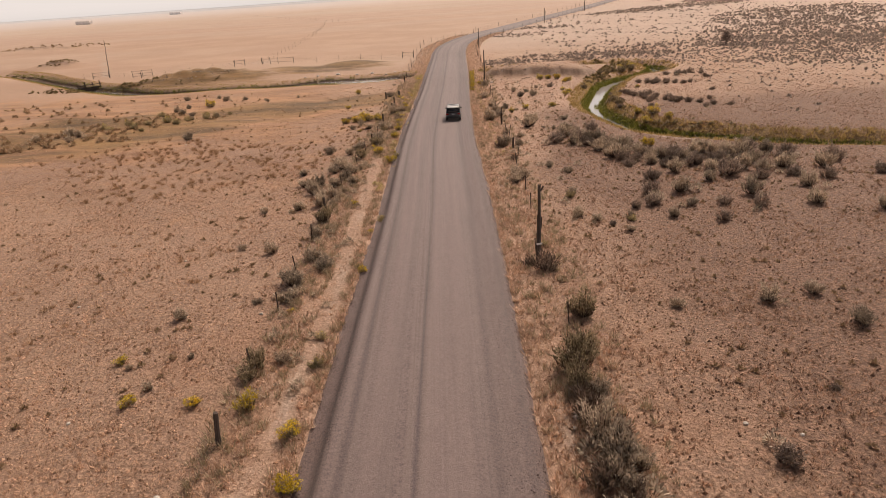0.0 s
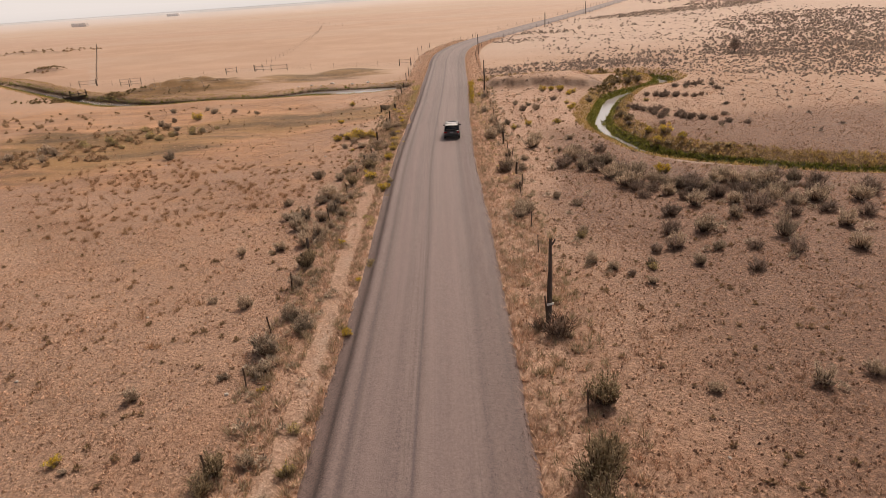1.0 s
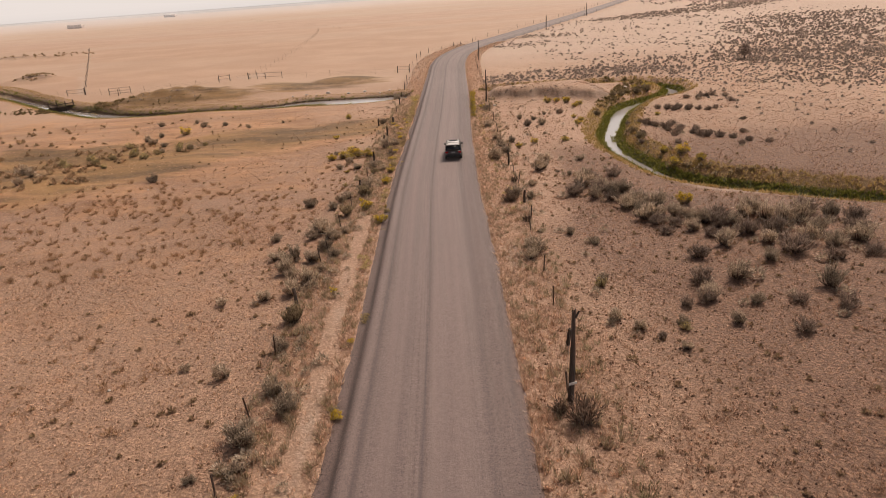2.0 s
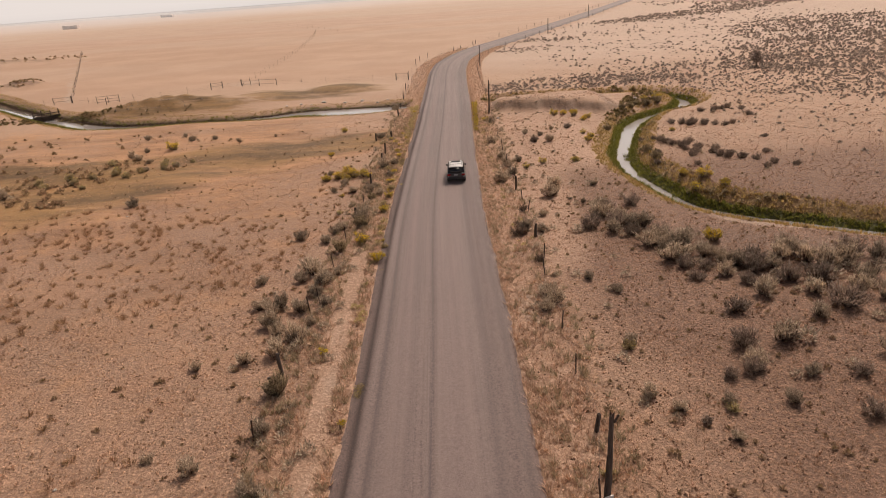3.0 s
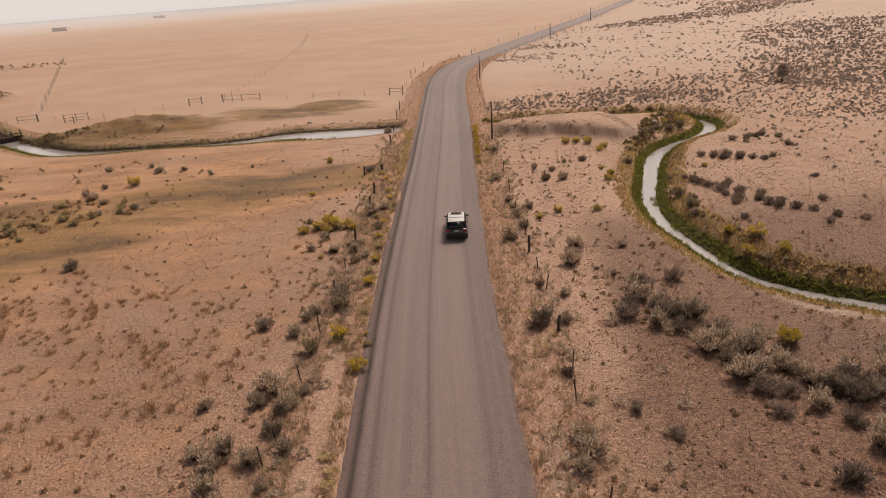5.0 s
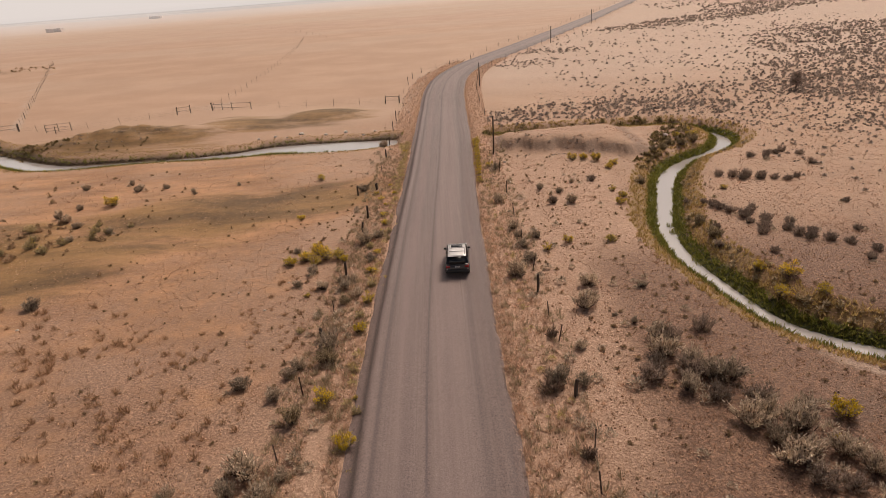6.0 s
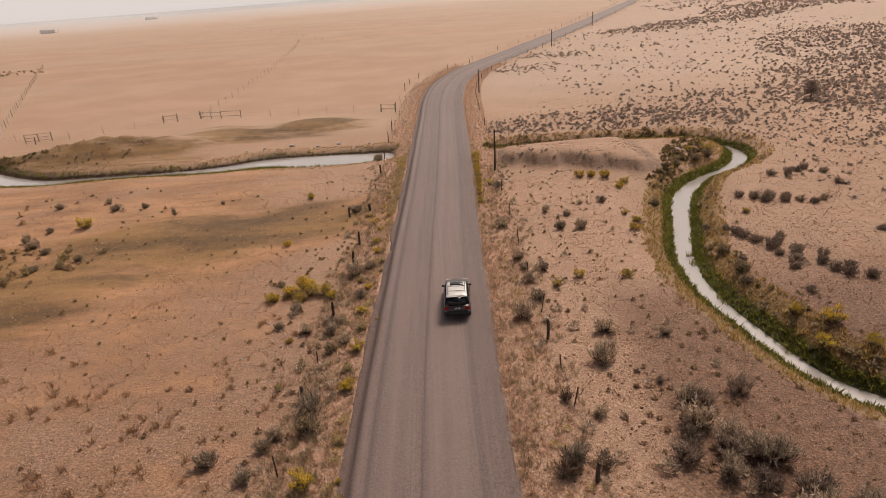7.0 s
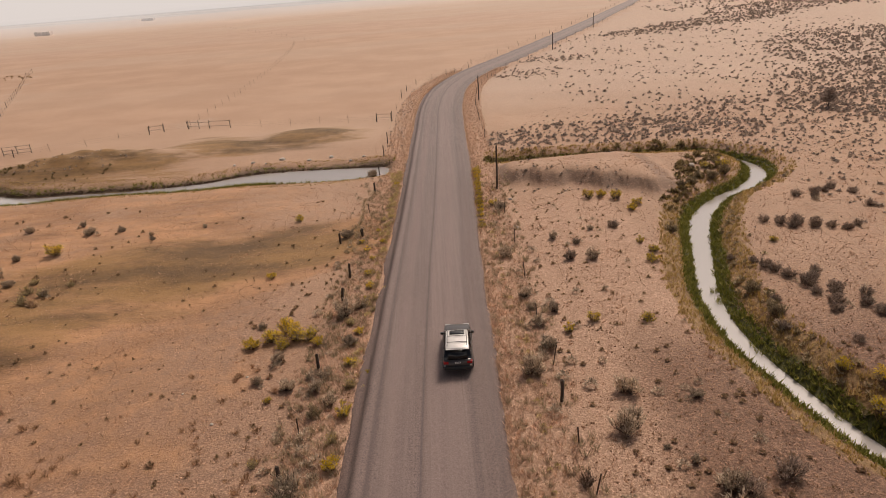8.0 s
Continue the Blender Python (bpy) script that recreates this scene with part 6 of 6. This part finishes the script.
def suv(x, y, turn):
    """A mid-size five-door car; its rear bumper stands at the given place, its nose along +y."""
    car = thing("suv", pose(x, y, float(road_top(np.array([y]))[0]) + 0.085, 0.3, 0, turn) @ Matrix.Diagonal((0.97, 1, 0.93, 1)), "dark charcoal SUV with a pale roof driving on gravel", "car")
    # lower body: half sections from sill to waist, by length
    bm = bmesh.new()
    rows = []
    for yy, w, lo, waist, top in ((0.0, 0.80, 0.42, 0.80, 1.02), (0.06, 0.87, 0.34, 0.82, 1.04), (0.35, 0.915, 0.27, 0.85, 1.06), (1.2, 0.93, 0.24, 0.86, 1.06), (2.4, 0.93, 0.24, 0.85, 1.04),
                                  (3.35, 0.925, 0.24, 0.83, 1.01), (3.75, 0.91, 0.26, 0.80, 0.97), (4.3, 0.87, 0.28, 0.74, 0.90), (4.6, 0.80, 0.32, 0.66, 0.80), (4.72, 0.70, 0.40, 0.58, 0.66)):
        rows.append(mirrored([(w * 0.90, yy, lo), (w * 0.985, yy, lo + 0.1), (w, yy, (lo + waist) / 2), (w * 0.985, yy, waist), (w * 0.93, yy, top - 0.03), (w * 0.86, yy, top)]))
    loft(bm, rows)
    part("body", bm, PAINT, car)
    # cabin
    bm = bmesh.new()
    rows = []
    for yy, w, z0, z1 in ((0.16, 0.80, 1.02, 1.06), (0.34, 0.775, 1.02, 1.36), (0.52, 0.72, 1.02, 1.62), (0.75, 0.69, 1.02, 1.675), (1.6, 0.685, 1.02, 1.70), (2.4, 0.68, 1.02, 1.665), (2.75, 0.70, 1.0, 1.55), (3.25, 0.75, 0.98, 1.24), (3.62, 0.78, 0.95, 0.99)):
        wz = w + (1.675 - z1) * 0.02
        rows.append(mirrored([(0.84, yy, z0 - 0.05), (0.835, yy, z0 + 0.02), (wz + 0.03, yy, z0 + (z1 - z0) * 0.8), (wz, yy, z1 - 0.03), (wz - 0.07, yy, z1)]))
    loft(bm, rows)
    part("cabin", bm, GLASSY, car, "dark tinted cabin glass")
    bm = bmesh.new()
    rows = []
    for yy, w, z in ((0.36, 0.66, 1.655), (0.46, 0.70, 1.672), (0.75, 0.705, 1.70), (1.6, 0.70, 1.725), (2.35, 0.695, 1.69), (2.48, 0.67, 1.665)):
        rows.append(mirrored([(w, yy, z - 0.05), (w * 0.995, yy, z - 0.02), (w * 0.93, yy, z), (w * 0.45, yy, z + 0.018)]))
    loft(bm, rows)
    roof = part("roof", bm, ROOFING, car, "roof panel coloured pale for reflected sky")
    bm = bmesh.new()
    loft(bm, [mirrored([(0.46, 1.86, 1.726), (0.45, 1.86, 1.742), (0.2, 1.86, 1.75)]), mirrored([(0.46, 2.38, 1.70), (0.45, 2.38, 1.716), (0.2, 2.38, 1.724)])])
    part("sunroof", bm, GLASSY, roof, "dark glass sunroof panel")
    for u in (0.95, 1.65):
        bm = bmesh.new()
        tube(bm, (-0.6, u, 1.775), (0.6, u, 1.775), 0.018, 0.018, 6)
        part("cross_bar", bm, PLASTIC, roof)
    for sgn in (-1, 1):
        bm = bmesh.new()
        tube(bm, (sgn * 0.60, 0.62, 1.745), (sgn * 0.60, 1.5, 1.775), 0.016, 0.016, 6)
        tube(bm, (sgn * 0.60, 1.5, 1.775), (sgn * 0.59, 2.3, 1.74), 0.016, 0.016, 6)
        for u in (0.64, 1.5, 2.26):
            tube(bm, (sgn * 0.60, u, 1.69), (sgn * 0.60, u, 1.77), 0.014, 0.014, 6)
        part("roof_rail", bm, PLASTIC, roof)
        for y1, y2, z1, z2 in ((0.34, 0.55, 1.05, 1.62), (1.42, 1.42, 1.03, 1.67), (2.45, 3.55, 1.64, 1.0), (2.18, 2.28, 1.03, 1.66)):
            bm = bmesh.new()
            tube(bm, (sgn * 0.835, y1, min(z1, 1.05) if z1 < z2 else z1), (sgn * 0.725, y2, z2), 0.045, 0.035, 6) if z1 < z2 else tube(bm, (sgn * 0.71, y1, z1), (sgn * 0.80, y2, z2), 0.04, 0.05, 6)
            part("pillar", bm, PAINT, car)
        bm = bmesh.new()
        box(bm, (sgn * 0.98 - 0.10, 3.02, 1.02), (sgn * 0.98 + 0.10, 3.14, 1.17), 0.03)
        tube(bm, (sgn * 0.82, 3.1, 1.03), (sgn * 0.92, 3.08, 1.07), 0.03, 0.03, 6)
        part("side_mirror", bm, PLASTIC, car)
        bm = bmesh.new()
        box(bm, (sgn * 0.72 - 0.16, -0.03, 0.80), (sgn * 0.72 + 0.16, 0.16, 0.98), 0.03)
        part("tail_light", bm, RED_LENS, car, "red tail light")
        bm = bmesh.new()
        box(bm, (sgn * 0.79 - 0.05, -0.045, 0.66), (sgn * 0.79 + 0.05, 0.08, 0.74), 0.015)
        part("reverse_light", bm, CLEAR_LENS, car, "pale lower rear lamp")
        bm = bmesh.new()
        box(bm, (sgn * 0.62 - 0.18, 4.52, 0.66), (sgn * 0.62 + 0.18, 4.68, 0.80), 0.03)
        part("headlight", bm, CLEAR_LENS, car)
        for u in (1.55, 2.6):
            bm = bmesh.new()
            box(bm, (sgn * 0.93 - 0.02, u, 0.90), (sgn * 0.93 + 0.02, u + 0.2, 0.93), 0.008)
            part("door_handle", bm, PAINT, car)
    bm = bmesh.new()
    loft(bm, [[(-0.83, 0.0, 0.36), (-0.83, -0.07, 0.42), (-0.83, -0.085, 0.58), (-0.83, 0.0, 0.66)], [(0.0, -0.03, 0.34), (0.0, -0.13, 0.40), (0.0, -0.145, 0.58), (0.0, -0.03, 0.67)],
              [(0.83, 0.0, 0.36), (0.83, -0.07, 0.42), (0.83, -0.085, 0.58), (0.83, 0.0, 0.66)]])
    part("bumper", bm, PLASTIC, car, "black plastic rear bumper")
    bm = bmesh.new()
    loft(bm, [[(-0.62, 0.05, 1.07), (-0.54, 0.385, 1.58)], [(0.62, 0.05, 1.07), (0.54, 0.385, 1.58)]], False)
    bmesh.ops.solidify(bm, geom=bm.faces[:], thickness=0.02)
    part("rear_window", bm, GLASSY, car, "dark rear window")
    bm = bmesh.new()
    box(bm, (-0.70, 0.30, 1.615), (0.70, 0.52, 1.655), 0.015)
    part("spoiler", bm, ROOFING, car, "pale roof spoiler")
    bm = bmesh.new()
    box(bm, (-0.17, -0.015, 0.82), (0.17, 0.01, 0.93), 0.006)
    plate = part("number_plate", bm, WHITE, car, "white number plate")
    for k in range(3):
        bm = bmesh.new()
        box(bm, (-0.12 + 0.09 * k, -0.021, 0.85), (-0.055 + 0.09 * k, -0.0155, 0.90))
        part("bar", bm, PLASTIC, plate)
    bm = bmesh.new()
    tube(bm, (0.0, 0.06, 1.10), (0.33, 0.12, 1.18), 0.012, 0.008, 6)
    part("wiper", bm, PLASTIC, car)
    bm = bmesh.new()
    box(bm, (-0.45, 4.62, 0.52), (0.45, 4.74, 0.68), 0.02)
    part("grille", bm, PLASTIC, car)
    for sgn in (-1, 1):
        for yy in (0.92, 3.68):
            bm = bmesh.new()
            rings = []
            for u, r in ((-0.11, 0.26), (-0.11, 0.33), (-0.07, 0.355), (0.07, 0.355), (0.11, 0.33), (0.11, 0.26)):
                rings.append([(sgn * 0.83 + u, yy + r * math.cos(a * math.tau / 24), 0.27 + r * math.sin(a * math.tau / 24)) for a in range(25)])
            loft(bm, rings, False)
            wheel = part("wheel", bm, TYRE, car, "dusty black tyre")
            bm = bmesh.new()
            for a in range(5):
                b = a * math.tau / 5
                tube(bm, (sgn * 0.93, yy, 0.27), (sgn * 0.93, yy + 0.24 * math.cos(b), 0.27 + 0.24 * math.sin(b)), 0.045, 0.03, 6)
            tube(bm, (sgn * 0.74, yy, 0.27), (sgn * 0.90, yy, 0.27), 0.26, 0.25, 20)
            part("rim", bm, ALLOY, wheel)
            bm = bmesh.new()
            loft(bm, [[(sgn * (0.90 if j else 0.955), yy + r * math.cos(a), 0.27 + r * math.sin(a)) for a in [math.pi * k / 14 for k in range(15)]] for r, j in ((0.37, 0), (0.45, 0), (0.47, 1))], False)
            part("wheel_arch", bm, PLASTIC, car)
    return car


suv(1.22, 72.7, -2.2)
